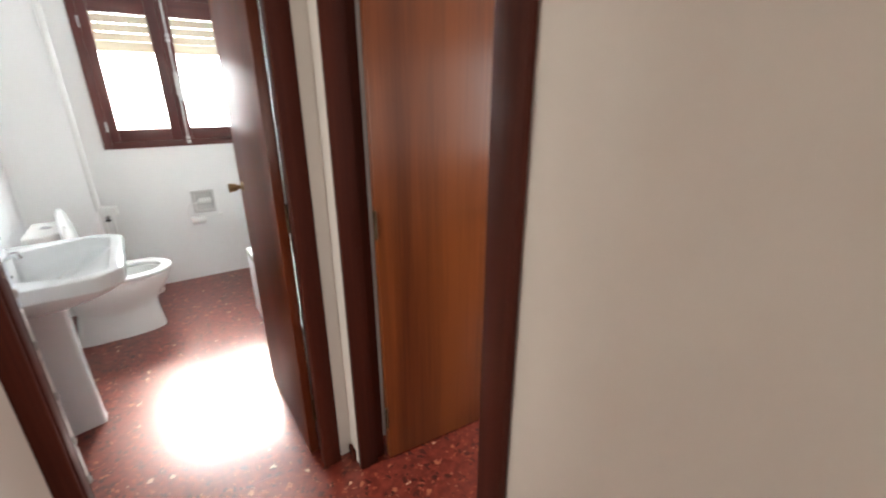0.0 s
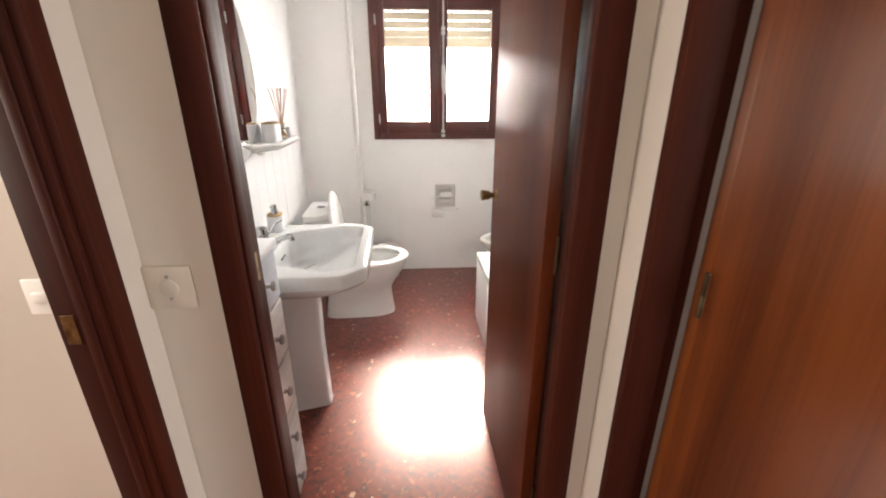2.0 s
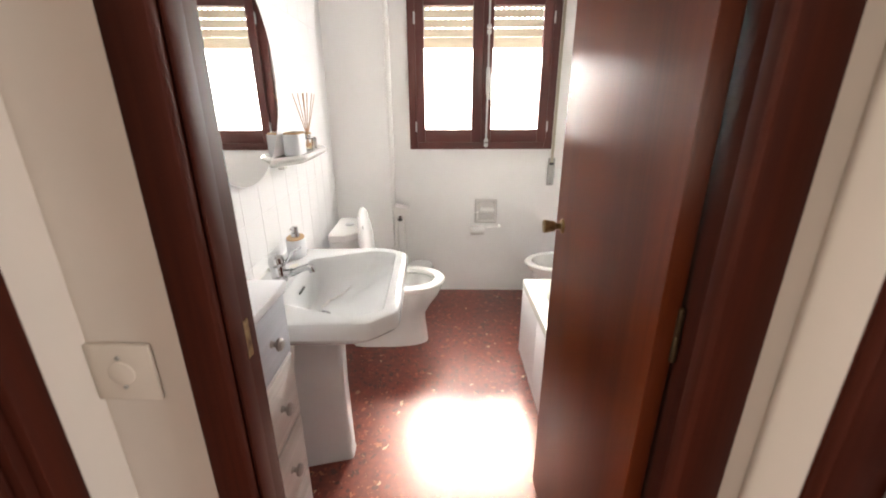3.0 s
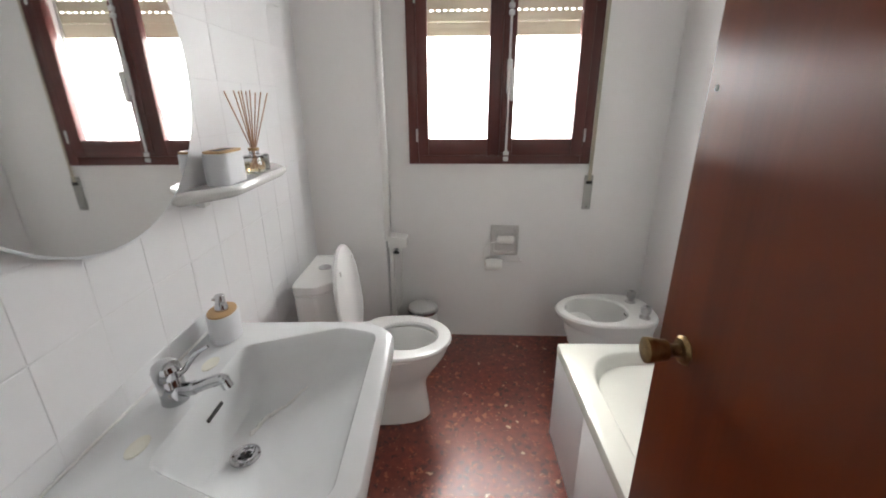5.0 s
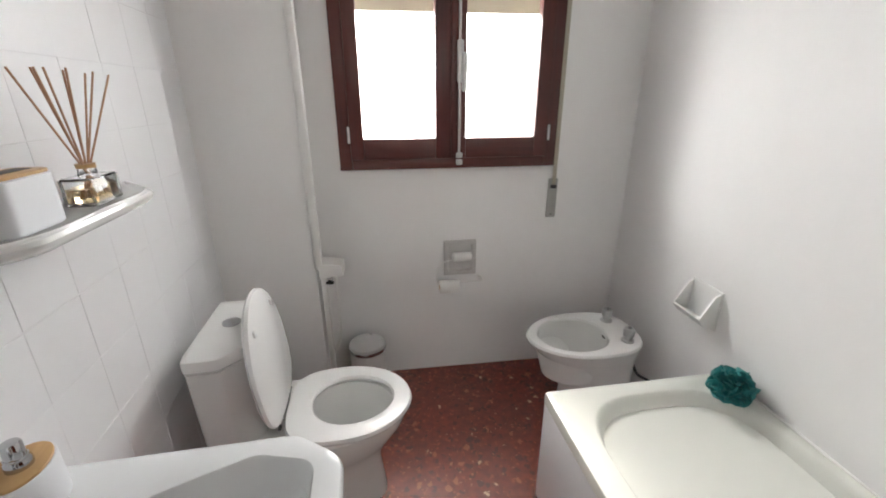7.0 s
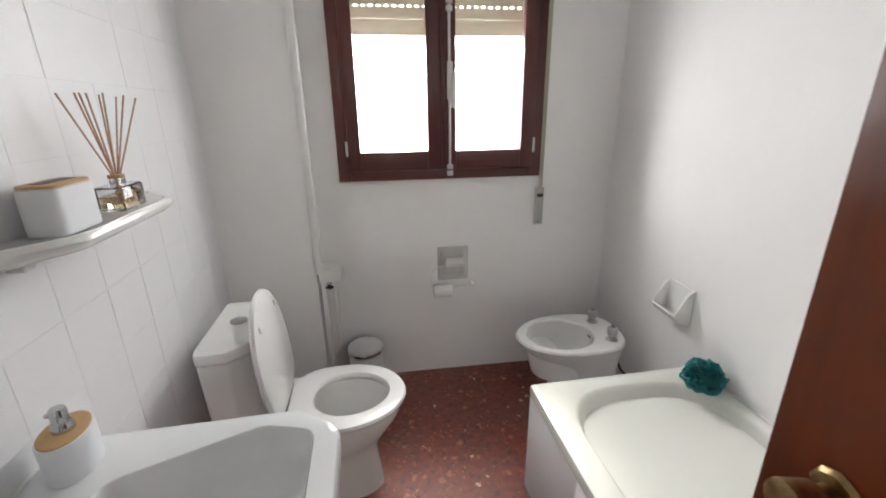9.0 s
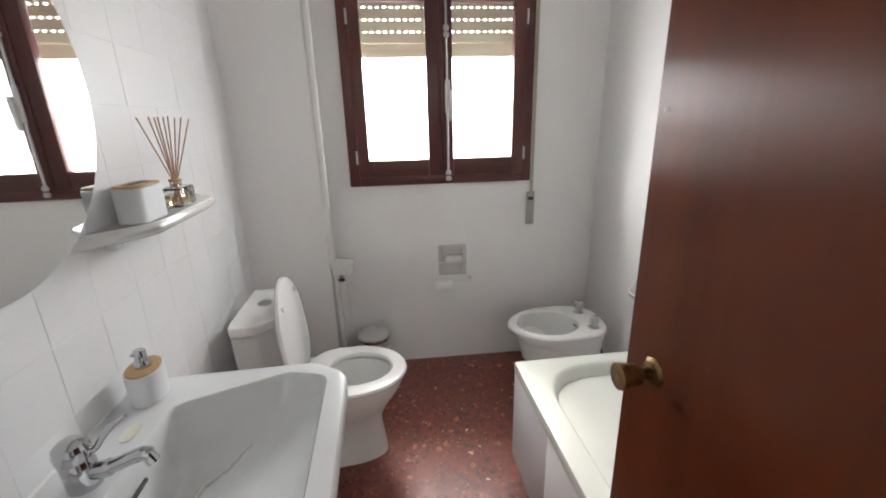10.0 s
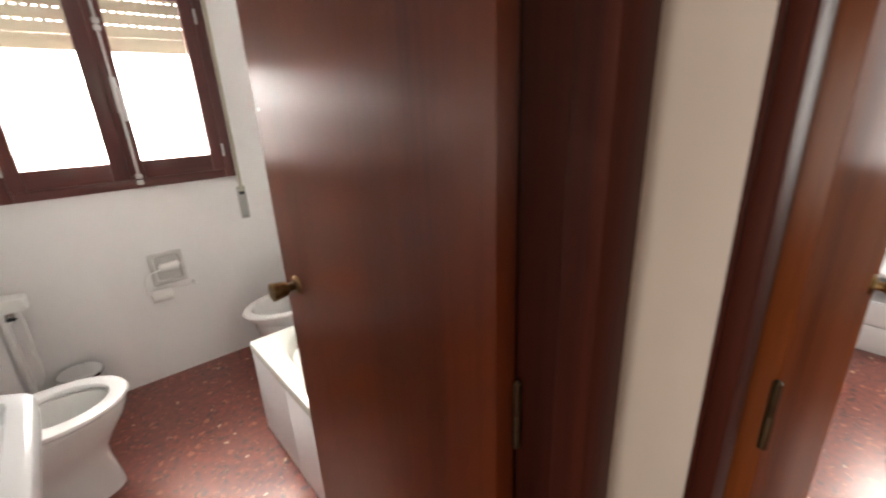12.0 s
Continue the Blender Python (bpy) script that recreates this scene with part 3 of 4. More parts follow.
# ---- toilet ----
def toilet():
    t = thing("toilet", pose(-0.700, 3.428, 0, 0, 0, 2.0), "white porcelain close-coupled toilet with its lid raised", "toilet")
    body = [egg(0.10, 0.548, 0.094, 0.0, blunt=2.6, back=5), egg(0.10, 0.548, 0.094, 0.03, blunt=2.6, back=5), egg(0.11, 0.540, 0.088, 0.10, blunt=2.5, back=5), egg(0.12, 0.532, 0.086, 0.17, blunt=2.4, back=4), egg(0.13, 0.536, 0.098, 0.215, blunt=2.2, back=4),
            egg(0.12, 0.570, 0.142, 0.27, back=4), egg(0.10, 0.615, 0.166, 0.335, back=4), egg(0.09, 0.632, 0.174, 0.375, back=4), egg(0.09, 0.634, 0.175, 0.392, back=4), egg(0.10, 0.626, 0.168, 0.402, back=4),
            egg(0.300, 0.585, 0.118, 0.402), egg(0.305, 0.580, 0.112, 0.385), egg(0.320, 0.560, 0.100, 0.30), egg(0.36, 0.52, 0.070, 0.22), egg(0.40, 0.49, 0.035, 0.19)]
    bowl = part("bowl", rings(body), CERAMIC, t)
    part("water", rings([egg(0.340, 0.540, 0.086, 0.255), egg(0.340, 0.540, 0.086, 0.258)]), GLASS, bowl)

    def tank(f, z, c=0.0):
        return rounded([(0.046, -0.178 * f, 0.015), (0.135 * f + c, -0.176 * f, 0.03), (0.213 * f + c, -0.105 * f, 0.04), (0.213 * f + c, 0.105 * f, 0.04), (0.135 * f + c, 0.176 * f, 0.03), (0.046, 0.178 * f, 0.015)], z)
    part("cistern", rings([tank(0.80, 0.395, 0.02), tank(0.84, 0.42, 0.02), tank(0.92, 0.58, 0.005), tank(0.955, 0.694), tank(0.93, 0.697), tank(0.93, 0.702)]), CERAMIC, t)
    lid = part("cistern_lid", rings([tank(0.93, 0.7025), tank(0.975, 0.703), tank(1.0, 0.708), tank(1.0, 0.730), tank(0.985, 0.738), tank(0.90, 0.744)]), CERAMIC, t)
    part("flush_button", lathe([(0.001, 0.742), (0.026, 0.742), (0.026, 0.748), (0.022, 0.750), (0.001, 0.7495)], 24), CHROME, lid, "chrome flush button", m=pose(0.122, 0.012, 0))
    ring = [egg(0.245, 0.645, 0.178, 0.408, back=3.2), egg(0.240, 0.650, 0.182, 0.418, back=3.2), egg(0.245, 0.645, 0.178, 0.428, back=3.2), egg(0.268, 0.622, 0.158, 0.432, back=3),
            egg(0.318, 0.592, 0.120, 0.430), egg(0.324, 0.586, 0.114, 0.420), egg(0.318, 0.592, 0.120, 0.408)]
    part("seat", rings(ring, closed=True), SEAT, t)
    cover = [egg(0.012, 0.405, 0.170, -0.004, back=3.2), egg(0.004, 0.412, 0.177, 0.0, back=3.2), egg(0.002, 0.414, 0.179, 0.010, back=3.2), egg(0.010, 0.405, 0.170, 0.018, back=3.2), egg(0.06, 0.36, 0.12, 0.020, back=3)]
    raised = part("lid", rings(cover), SEAT, t, "raised white toilet lid", m=pose(0.243, 0, 0.432, 0, -96, 0))
    for x, y in ((0.33, 0.10), (0.33, -0.10)):
        part("buffer", box(x - 0.010, x + 0.010, y - 0.006, y + 0.006, -0.011, -0.003, 0.003), SEAT, raised)
    for y in (-0.075, 0.075):
        part("hinge", tube([(0.232, y - 0.016, 0.428), (0.232, y + 0.016, 0.428)], 0.011, 12), CHROME, t)
    part("hinge_bar", tube([(0.236, -0.10, 0.424), (0.236, 0.10, 0.424)], 0.006, 8), BLACK, t)


toilet()


# ---- bidet ----
def bidet():
    b = thing("bidet", pose(0.985, 3.742, 0, 0, 0, 182), "white porcelain bidet with two taps, against the wall", "bidet")
    body = [egg(0.05, 0.375, 0.118, 0.0, back=4), egg(0.05, 0.375, 0.118, 0.012, back=4), egg(0.06, 0.360, 0.108, 0.07, back=4), egg(0.06, 0.360, 0.108, 0.20, back=4), egg(0.06, 0.385, 0.118, 0.27, back=3.5),
            egg(0.055, 0.470, 0.148, 0.345, back=3), egg(0.045, 0.516, 0.170, 0.395, back=2.8), egg(0.045, 0.526, 0.176, 0.412, back=2.8), egg(0.05, 0.519, 0.171, 0.421, back=2.8),
            egg(0.172, 0.482, 0.135, 0.421), egg(0.178, 0.476, 0.129, 0.413), egg(0.180, 0.474, 0.127, 0.33), egg(0.20, 0.45, 0.11, 0.24), egg(0.28, 0.36, 0.03, 0.225)]
    bowl = part("bowl", rings(body), CERAMIC, b)
    part("overflow_slot", box(0.174, 0.181, -0.014, 0.014, 0.385, 0.393, 0.002), BLACK, bowl)
    for y in (-0.080, 0.088):
        tap = part("tap", lathe([(0.002, 0.418), (0.026, 0.418), (0.026, 0.424), (0.014, 0.428), (0.013, 0.440), (0.021, 0.446), (0.023, 0.470), (0.019, 0.478), (0.002, 0.480)], 20), STEEL, b, "grey metal tap", m=pose(0.125, y, 0))
        part("tap_cap", lathe([(0.001, 0.480), (0.009, 0.480), (0.008, 0.483), (0.001, 0.484)], 14), CHROME, tap)
    part("supply_hose", tube(bend([(0.10, 0.06, 0.36), (0.075, 0.075, 0.30), (0.055, 0.10, 0.25), (0.0, 0.16, 0.24), (-0.035, 0.20, 0.27)]), 0.006), BLACK, b, "dark flexible water hose")
    part("stop_cock", tube([(-0.05, 0.215, 0.275), (-0.015, 0.205, 0.27)], 0.011, 12), CHROME, b, "small chrome stop cock on the wall")


bidet()


# ---- bath ----
def bath():
    t = thing("bathtub", pose(0.378, 3.337, 0, 0, 0, 1.2), "off-white enamelled bathtub boxed in with painted panels", "bathtub")
    wide, long = 0.652, 1.445

    def rect(d, z, r):
        return rounded([(d, -d, r), (d, -long + d, r), (wide - d, -long + d, r), (wide - d, -d, r)], z, 9)

    def hole(d, z, r, e=0.0):
        return rounded([(0.080 + d, -0.064 - d - e, r), (0.080 + d, -long + 0.08 + d, r), (wide - 0.045 - d, -long + 0.08 + d, r), (wide - 0.045 - d, -0.064 - d - e, r)], z, 9)
    part("tub", rings([rect(0.004, 0.427, 0.012), rect(0.0, 0.430, 0.012), rect(0.0, 0.462, 0.012), rect(0.002, 0.468, 0.012), rect(0.006, 0.470, 0.012),
                       hole(-0.010, 0.470, 0.22), hole(-0.003, 0.466, 0.22), hole(0.004, 0.455, 0.215), hole(0.012, 0.43, 0.21, 0.008), hole(0.024, 0.38, 0.20, 0.03), hole(0.038, 0.325, 0.19, 0.06), hole(0.055, 0.27, 0.175, 0.10), hole(0.075, 0.22, 0.16, 0.145), hole(0.098, 0.18, 0.14, 0.19), hole(0.125, 0.155, 0.11, 0.225), hole(0.17, 0.145, 0.06, 0.25)]), ENAMEL, t, angle=32)
    for i in range(4):
        y0 = -0.003 - i * 0.358
        part("side_panel", box(0.003, 0.030, y0 - 0.356, y0, 0, 0.428, 0.0015), TILE_GLAZE, t)
    part("end_panel", box(0.031, wide - 0.004, -0.030, -0.003, 0, 0.428, 0.002), TILE_GLAZE, t)
    part("drain", lathe([(0.001, 0.146), (0.030, 0.146), (0.028, 0.150), (0.001, 0.149)], 20), CHROME, t, m=pose(0.36, -1.12, 0))
    part("sealant", box(wide - 0.010, wide, -long + 0.02, -0.004, 0.468, 0.474, 0.002), PLASTIC, t)


bath()


def loofah():
    """A puff of gathered net: many ruffled discs turned every way about one knot."""
    rnd = random.Random(4)
    root = thing("bath_puff", pose(0.950, 3.225, 0.468) @ Matrix.Diagonal((1.12, 1.12, 1.08, 1)), "teal nylon net bath puff lying on the tub corner", "bath puff")
    bm = bmesh.new()
    for k in range(46):
        turn = Euler((rnd.uniform(0, 6.3), rnd.uniform(0, 6.3), rnd.uniform(0, 6.3))).to_matrix().to_4x4()
        n, waves, size = 30, rnd.choice((4, 5, 6)), rnd.uniform(0.034, 0.056)
        ph = rnd.uniform(0, 6)
        inner = [bm.verts.new(turn @ Vector((0.006 * math.cos(2 * math.pi * i / n), 0.006 * math.sin(2 * math.pi * i / n), rnd.uniform(0.008, 0.012)))) for i in range(n)]
        mid = [bm.verts.new(turn @ Vector((size * 0.6 * math.cos(2 * math.pi * i / n), size * 0.6 * math.sin(2 * math.pi * i / n), 0.020 + 0.007 * math.sin(waves * 2 * math.pi * i / n + ph)))) for i in range(n)]
        edge = [bm.verts.new(turn @ Vector((size * math.cos(2 * math.pi * i / n), size * math.sin(2 * math.pi * i / n), 0.022 + 0.014 * math.sin(waves * 2 * math.pi * i / n + ph + 0.5)))) for i in range(n)]
        for a, b in ((inner, mid), (mid, edge)):
            for i in range(n):
                bm.faces.new((a[i], a[(i + 1) % n], b[(i + 1) % n], b[i]))
    puff = part("net", moved(bm, Matrix.Translation((0, 0, 0.047)) @ Matrix.Diagonal((1.0, 1.0, 0.88, 1))), TEAL, root, angle=80)
    part("cord_loop", tube(bend([(-0.02, 0.02, 0.05), (-0.052, 0.026, 0.048), (-0.058, 0.024, 0.036), (-0.045, 0.018, 0.03), (-0.02, 0.01, 0.04)]), 0.0035, 8), TEAL, root)


loofah()


def soap_dish():
    d = thing("soap_dish", pose(1.035, 3.493, 0.664) @ Matrix.Diagonal((0.9, 0.87, 0.88, 1)), "white ceramic soap dish fixed to the wall above the bath", "soap dish")
    part("back_plate", box(-0.010, 0.0, -0.085, 0.085, -0.085, 0.085, 0.006), CERAMIC, d)
    part("tray", rings([[(-0.008, y, -0.078), (-0.060, y, -0.062), (-0.082, y, -0.030), (-0.076, y, -0.026), (-0.056, y, -0.050), (-0.008, y, -0.062)] for y in (-0.080, 0.080)]), CERAMIC, d)
    for y in (-0.081, 0.073):
        part("cheek", rings([[(-0.008, yy, -0.076), (-0.060, yy, -0.061), (-0.083, yy, -0.030), (-0.030, yy, 0.066), (-0.008, yy, 0.078)] for yy in (y, y + 0.008)]), CERAMIC, d)
    for i in range(6):
        y = -0.055 + i * 0.022
        part("rib", tube([(-0.018, y, -0.059), (-0.056, y, -0.047)], 0.004, 8), CERAMIC, d)


soap_dish()


def paper_holder():
    h = thing("paper_holder", pose(0.232, 4.11, 0.652), "painted ceramic toilet paper niche with a roll inside", "paper holder")
    o = [(-0.078, -0.088), (0.078, -0.088), (0.078, 0.088), (-0.078, 0.088)]

    def ring(f, y, r):
        return [(x, y, z) for x, z, _ in rounded([(a * f, b * f, r) for a, b in o], 0, 5)]
    part("niche_tile", rings([ring(1.0, 0.0, 0.006), ring(1.0, -0.007, 0.006), ring(0.96, -0.011, 0.008), ring(0.78, -0.011, 0.012), ring(0.74, -0.006, 0.014), ring(0.70, -0.0015, 0.016)]), SWITCH_GREY, h)
    part("roller", tube([(-0.038, -0.030, 0.012), (0.048, -0.030, 0.012)], 0.023, 20), PAPER, h, "nearly used-up white paper roll")
    for x in (-0.042, 0.051):
        part("roller_arm", box(x - 0.004, x + 0.004, -0.034, -0.006, 0.004, 0.020, 0.003), CERAMIC, h)
    wire = thing("spare_roll_hanger", pose(0.232, 4.105, 0.652), "white wire hanger carrying a spare paper roll", "paper hanger")
    part("wire", tube(bend([(-0.036, -0.036, 0.004), (-0.075, -0.045, 0.000), (-0.108, -0.050, -0.018), (-0.118, -0.050, -0.060), (-0.116, -0.050, -0.105), (-0.09, -0.050, -0.112)]), 0.0035, 8), PLASTIC, wire)
    part("rail", tube([(-0.112, -0.050, -0.112), (0.098, -0.046, -0.106)], 0.0035, 8), PLASTIC, wire)
    part("rail_end", box(0.092, 0.104, -0.052, 0.004, -0.112, -0.100, 0.003), PLASTIC, wire)
    roll = lathe([(0.014, -0.046), (0.030, -0.046), (0.0315, -0.043), (0.0315, 0.043), (0.030, 0.046), (0.014, 0.046)], 28)
    r = thing("spare_paper_roll", pose(0.172, 4.055, 0.525, 0, 90, 0), "thin white toilet paper roll on the wire hanger", "toilet paper")
    part("paper", roll, PAPER, r)
    part("core", lathe([(0.013, -0.0465), (0.0142, -0.0465), (0.0142, 0.0465), (0.013, 0.0465)], 20), BAMBOO, r)


SWITCH_GREY = material("dulled_grey_ceramic", (0.62, 0.60, 0.58), 0.3, mix=0.1)
paper_holder()


LID_GREY = material("pale_grey_lid", (0.66, 0.66, 0.65), 0.3, metal=0.1, mix=0.08)


def pedal_bin():
    b = thing("pedal_bin", pose(-0.228, 4.005, 0) @ Matrix.Diagonal((1, 1, 1.15, 1)), "small white pedal bin with a pale grey lid", "bin")
    part("body", lathe([(0.002, 0), (0.078, 0), (0.080, 0.006), (0.082, 0.225), (0.002, 0.225)]), PLASTIC, b)
    lid = part("lid", lathe([(0.002, 0.226), (0.086, 0.226), (0.087, 0.236), (0.082, 0.246), (0.050, 0.254), (0.002, 0.257)]), LID_GREY, b)
    part("rim", lathe([(0.0855, 0.222), (0.088, 0.222), (0.089, 0.230), (0.088, 0.236), (0.0855, 0.236)]), CHROME, lid)
    part("pedal", box(-0.02, 0.02, -0.105, -0.07, 0.008, 0.018, 0.004), BLACK, b)


pedal_bin()


# ---- wash basin ----
def wash_basin():
    b = thing("wash_basin", pose(-0.690, 2.575, 0, 0, 0, 2.6), "white porcelain pedestal wash basin with a wide tap ledge", "wash basin")

    def outer(d, z, back=0.0):
        return rounded([(0.0, -0.325 + d, 0.015), (0.0, 0.314 - d, 0.015), (0.425 - d, 0.314 - d, 0.05), (0.507 - d, 0.252 - d * 0.7, 0.06), (0.507 - d, -0.252 + d * 0.7, 0.06), (0.425 - d, -0.325 + d, 0.05)], z, 7)

    def inner(f, z, x=0.0, k=0.0):
        cx = 0.32 + x
        pts = [(0.126, -0.185, 0.05), (0.126, 0.180, 0.05), (0.36, 0.270, 0.05), (0.458, 0.240, 0.04), (0.458, -0.246, 0.04), (0.36, -0.280, 0.05)]
        return [(px, py, pz + k * (px - 0.24)) for px, py, pz in rounded([(cx + (px - 0.32) * f, py * f, r * f) for px, py, r in pts], z, 7)]
    loops = [outer(0.20, 0.625), outer(0.13, 0.655), outer(0.05, 0.705), outer(0.012, 0.735), outer(0.002, 0.748), outer(0.0, 0.790), outer(0.004, 0.800), outer(0.014, 0.805),
             inner(1.02, 0.803), inner(1.0, 0.797), inner(0.985, 0.780), inner(0.955, 0.752, -0.002, 0.03), inner(0.90, 0.722, -0.006, 0.13), inner(0.80, 0.702, -0.016, 0.20), inner(0.66, 0.690, -0.034, 0.21), inner(0.42, 0.680, -0.066, 0.16), inner(0.22, 0.677, -0.084, 0.05), inner(0.13, 0.677, -0.09)]
    bowl = part("bowl", rings(loops), BASIN_SHADED, b, angle=32)
    part("drain", lathe([(0.012, 0.679), (0.031, 0.679), (0.031, 0.683), (0.026, 0.685), (0.021, 0.682), (0.012, 0.680)], 24), CHROME, bowl, "chrome drain ring", m=pose(0.215, -0.048, 0))
    part("drain_grate", lathe([(0.001, 0.6785), (0.021, 0.6785), (0.021, 0.680), (0.001, 0.680)], 20), GREY_PLASTIC, bowl, m=pose(0.215, -0.048, 0))
    for k in range(5):
        part("drain_hole", lathe([(0.0004, 0.6801), (0.0048, 0.6801), (0.0048, 0.6806), (0.0004, 0.6806)], 12), BLACK, bowl, m=pose(0.215 + 0.012 * math.cos(k * 1.257), -0.048 + 0.012 * math.sin(k * 1.257), 0))
    part("overflow_slot", box(-0.004, 0.004, -0.030, 0.030, -0.003, 0.003, 0.002), BLACK, bowl, "dark overflow slot", m=pose(0.1415, -0.002, 0.757, 0, 62, 0))
    for y in (-0.146, 0.106):
        part("soap_recess", rings([circle(0.016, 0.8035, 24, ry=0.028), circle(0.016, 0.8060, 24, ry=0.028), circle(0.0135, 0.8053, 24, ry=0.025)]), SOAP_YELLOW, bowl, m=pose(0.084, y, 0))
    # jagged repaired crack running up the bowl from near the drain
    skin = BVHTree.FromPolygons([v.co for v in bowl.data.vertices], [p.vertices[:] for p in bowl.data.polygons])
    jag, rnd = [(0.199, 0.010), (0.206, 0.045), (0.212, 0.070), (0.224, 0.080), (0.241, 0.098), (0.249, 0.100), (0.262, 0.122), (0.276, 0.142), (0.292, 0.163)], random.Random(2)
    line = []
    for (x0, y0), (x1, y1) in zip(jag, jag[1:]):
        for k in range(3):
            p = skin.ray_cast(Vector((x0 + (x1 - x0) * k / 3 + rnd.uniform(-0.0016, 0.0016), y0 + (y1 - y0) * k / 3 + rnd.uniform(-0.0016, 0.0016), 1.0)), Vector((0, 0, -1)))[0]
            line.append(p + Vector((0, 0, 0.001)))
    part("crack_filler", tube(line, [0.0030 + 0.0035 * abs(math.sin(1.7 * i)) * (1 - i / len(line)) for i in range(len(line))], 6), CERAMIC, bowl, "white jagged line of crack filler")
    ped = [rounded([(0.0, -0.095 * f, 0.01), (0.0, 0.095 * f, 0.01), (0.275 * f, 0.040 * f, 0.02), (0.275 * f, -0.040 * f, 0.02)], z, 5) for f, z in ((1.0, 0.0), (1.0, 0.012), (0.985, 0.03), (0.97, 0.35), (0.98, 0.55), (1.0, 0.66))]
    part("pedestal", rings(ped), BASIN_SHADED, b)
    part("sealant", box(-0.006, 0.004, -0.322, 0.322, 0.800, 0.808, 0.003), PLASTIC, b)
    return b


wash_basin()


def mixer_tap():
    t = thing("mixer_tap", pose(-0.612, 2.560, 0.804, 0, 0, 2.6) @ Matrix.Diagonal((0.9, 0.9, 0.92, 1)), "chrome single-lever mixer tap on the basin ledge", "tap")
    part("body", moved(lathe([(0.002, -0.001), (0.029, -0.001), (0.030, 0.004), (0.0285, 0.012), (0.0285, 0.058), (0.0275, 0.060), (0.0275, 0.062), (0.030, 0.064), (0.0305, 0.082), (0.027, 0.094), (0.018, 0.101), (0.002, 0.104)], 28), pose(0, 0, 0, 0, -4, 0)), CHROME, t)
    spout = part("spout", tube(bend([(0.010, 0, 0.030), (0.045, 0, 0.032), (0.085, 0, 0.046), (0.112, 0, 0.054), (0.126, 0, 0.050)]), [0.017] * 10 + [0.0135] * 23, 16), CHROME, t)
    part("aerator", tube([(0.119, 0, 0.056), (0.128, 0, 0.034)], 0.0125, 16), CHROME, spout)
    part("lever", tube(bend([(0.012, 0, 0.070), (0.032, 0.004, 0.076), (0.044, 0.009, 0.092), (0.060, 0.015, 0.110), (0.086, 0.023, 0.126)]), [0.010] * 6 + [0.006] * 20 + [0.0045] * 7, 12), CHROME, t)


mixer_tap()


def soap_dispenser():
    d = thing("soap_dispenser", pose(-0.640, 2.812, 0.803, 0, 0, 190), "white ceramic soap dispenser with a bamboo top", "soap dispenser")
    part("bottle", rings([circle(0.034, 0.0, 36, ry=0.048), circle(0.0375, 0.003, 36, ry=0.0515), circle(0.0375, 0.072, 36, ry=0.0515), circle(0.036, 0.075, 36, ry=0.050)]), WHITE_LACQUER, d)
    part("bamboo_lid", rings([circle(0.034, 0.0745, 36, ry=0.048), circle(0.034, 0.078, 36, ry=0.048), circle(0.033, 0.079, 36, ry=0.047)]), BAMBOO, d)
    pump = part("pump", lathe([(0.002, 0.078), (0.0165, 0.078), (0.0165, 0.089), (0.0145, 0.093), (0.0145, 0.096), (0.0125, 0.097), (0.0125, 0.118), (0.0105, 0.121), (0.002, 0.122)], 20), CHROME, d, "chrome pump head")
    part("nozzle", tube([(0.006, 0, 0.111), (0.014, 0.002, 0.111), (0.017, 0.002, 0.110)], 0.004, 8), CHROME, pump)


soap_dispenser()


# ---- mirror, shelf and what stands on it ----
def west_at(y, z, out=0.0):
    """A pose on the tiled wall: y along it from the door side, out from its face."""
    return WEST @ pose(out, y, z)


def round_mirror():
    m = thing("round_mirror", west_at(0.725, 1.478) @ pose(0, 0, 0, 0, 0, -0.9), "large round frameless wall mirror with a frosted edge", "mirror")

    def disc(f, x):
        return [(x, 0.339 * f * math.cos(2 * math.pi * i / 96), 0.352 * f * math.sin(2 * math.pi * i / 96)) for i in range(96)]
    part("backing", rings([disc(0.94, 0.001), disc(0.94, 0.012)]), PLASTIC, m)
    part("glass_edge", rings([disc(1.0, 0.0125), disc(1.0, 0.0165), disc(0.994, 0.0175), disc(0.9885, 0.0178), disc(0.9885, 0.0125)], closed=True), WHITE_LACQUER, m, "frosted bevelled glass edge")
    part("mirror_face", rings([disc(0.988, 0.0126), disc(0.988, 0.0176)]), MIRROR, m)


round_mirror()


def shelf():
    s = thing("wall_shelf", west_at(1.210, 1.186), "glossy white ceramic bathroom shelf on the tiled wall", "shelf")

    def plan(d, z):
        return rounded([(0.0, -0.295 + d, 0.004), (0.0, 0.295 - d, 0.004), (0.012, 0.29 - d, 0.006), (0.118 - d, 0.175 - d, 0.05), (0.118 - d, -0.175 + d, 0.05), (0.012, -0.29 + d, 0.006)], z, 8)
    part("board", rings([plan(0.055, -0.036), plan(0.034, -0.033), plan(0.014, -0.025), plan(0.004, -0.016), plan(0.0, -0.007), plan(0.003, 0.0), plan(0.010, 0.003), plan(0.016, 0.001), plan(0.022, -0.001)]), CERAMIC, s)
    part("gallery_rail", tube(bend([(0.012, 0.275, 0.001), (0.102, 0.165, 0.001), (0.106, 0.0, 0.001), (0.102, -0.165, 0.001), (0.012, -0.275, 0.001)], 10), 0.0035, 8), CERAMIC, s)
    part("bracket", box(0.0, 0.03, -0.20, -0.17, -0.050, -0.030, 0.006), CERAMIC, s)


shelf()


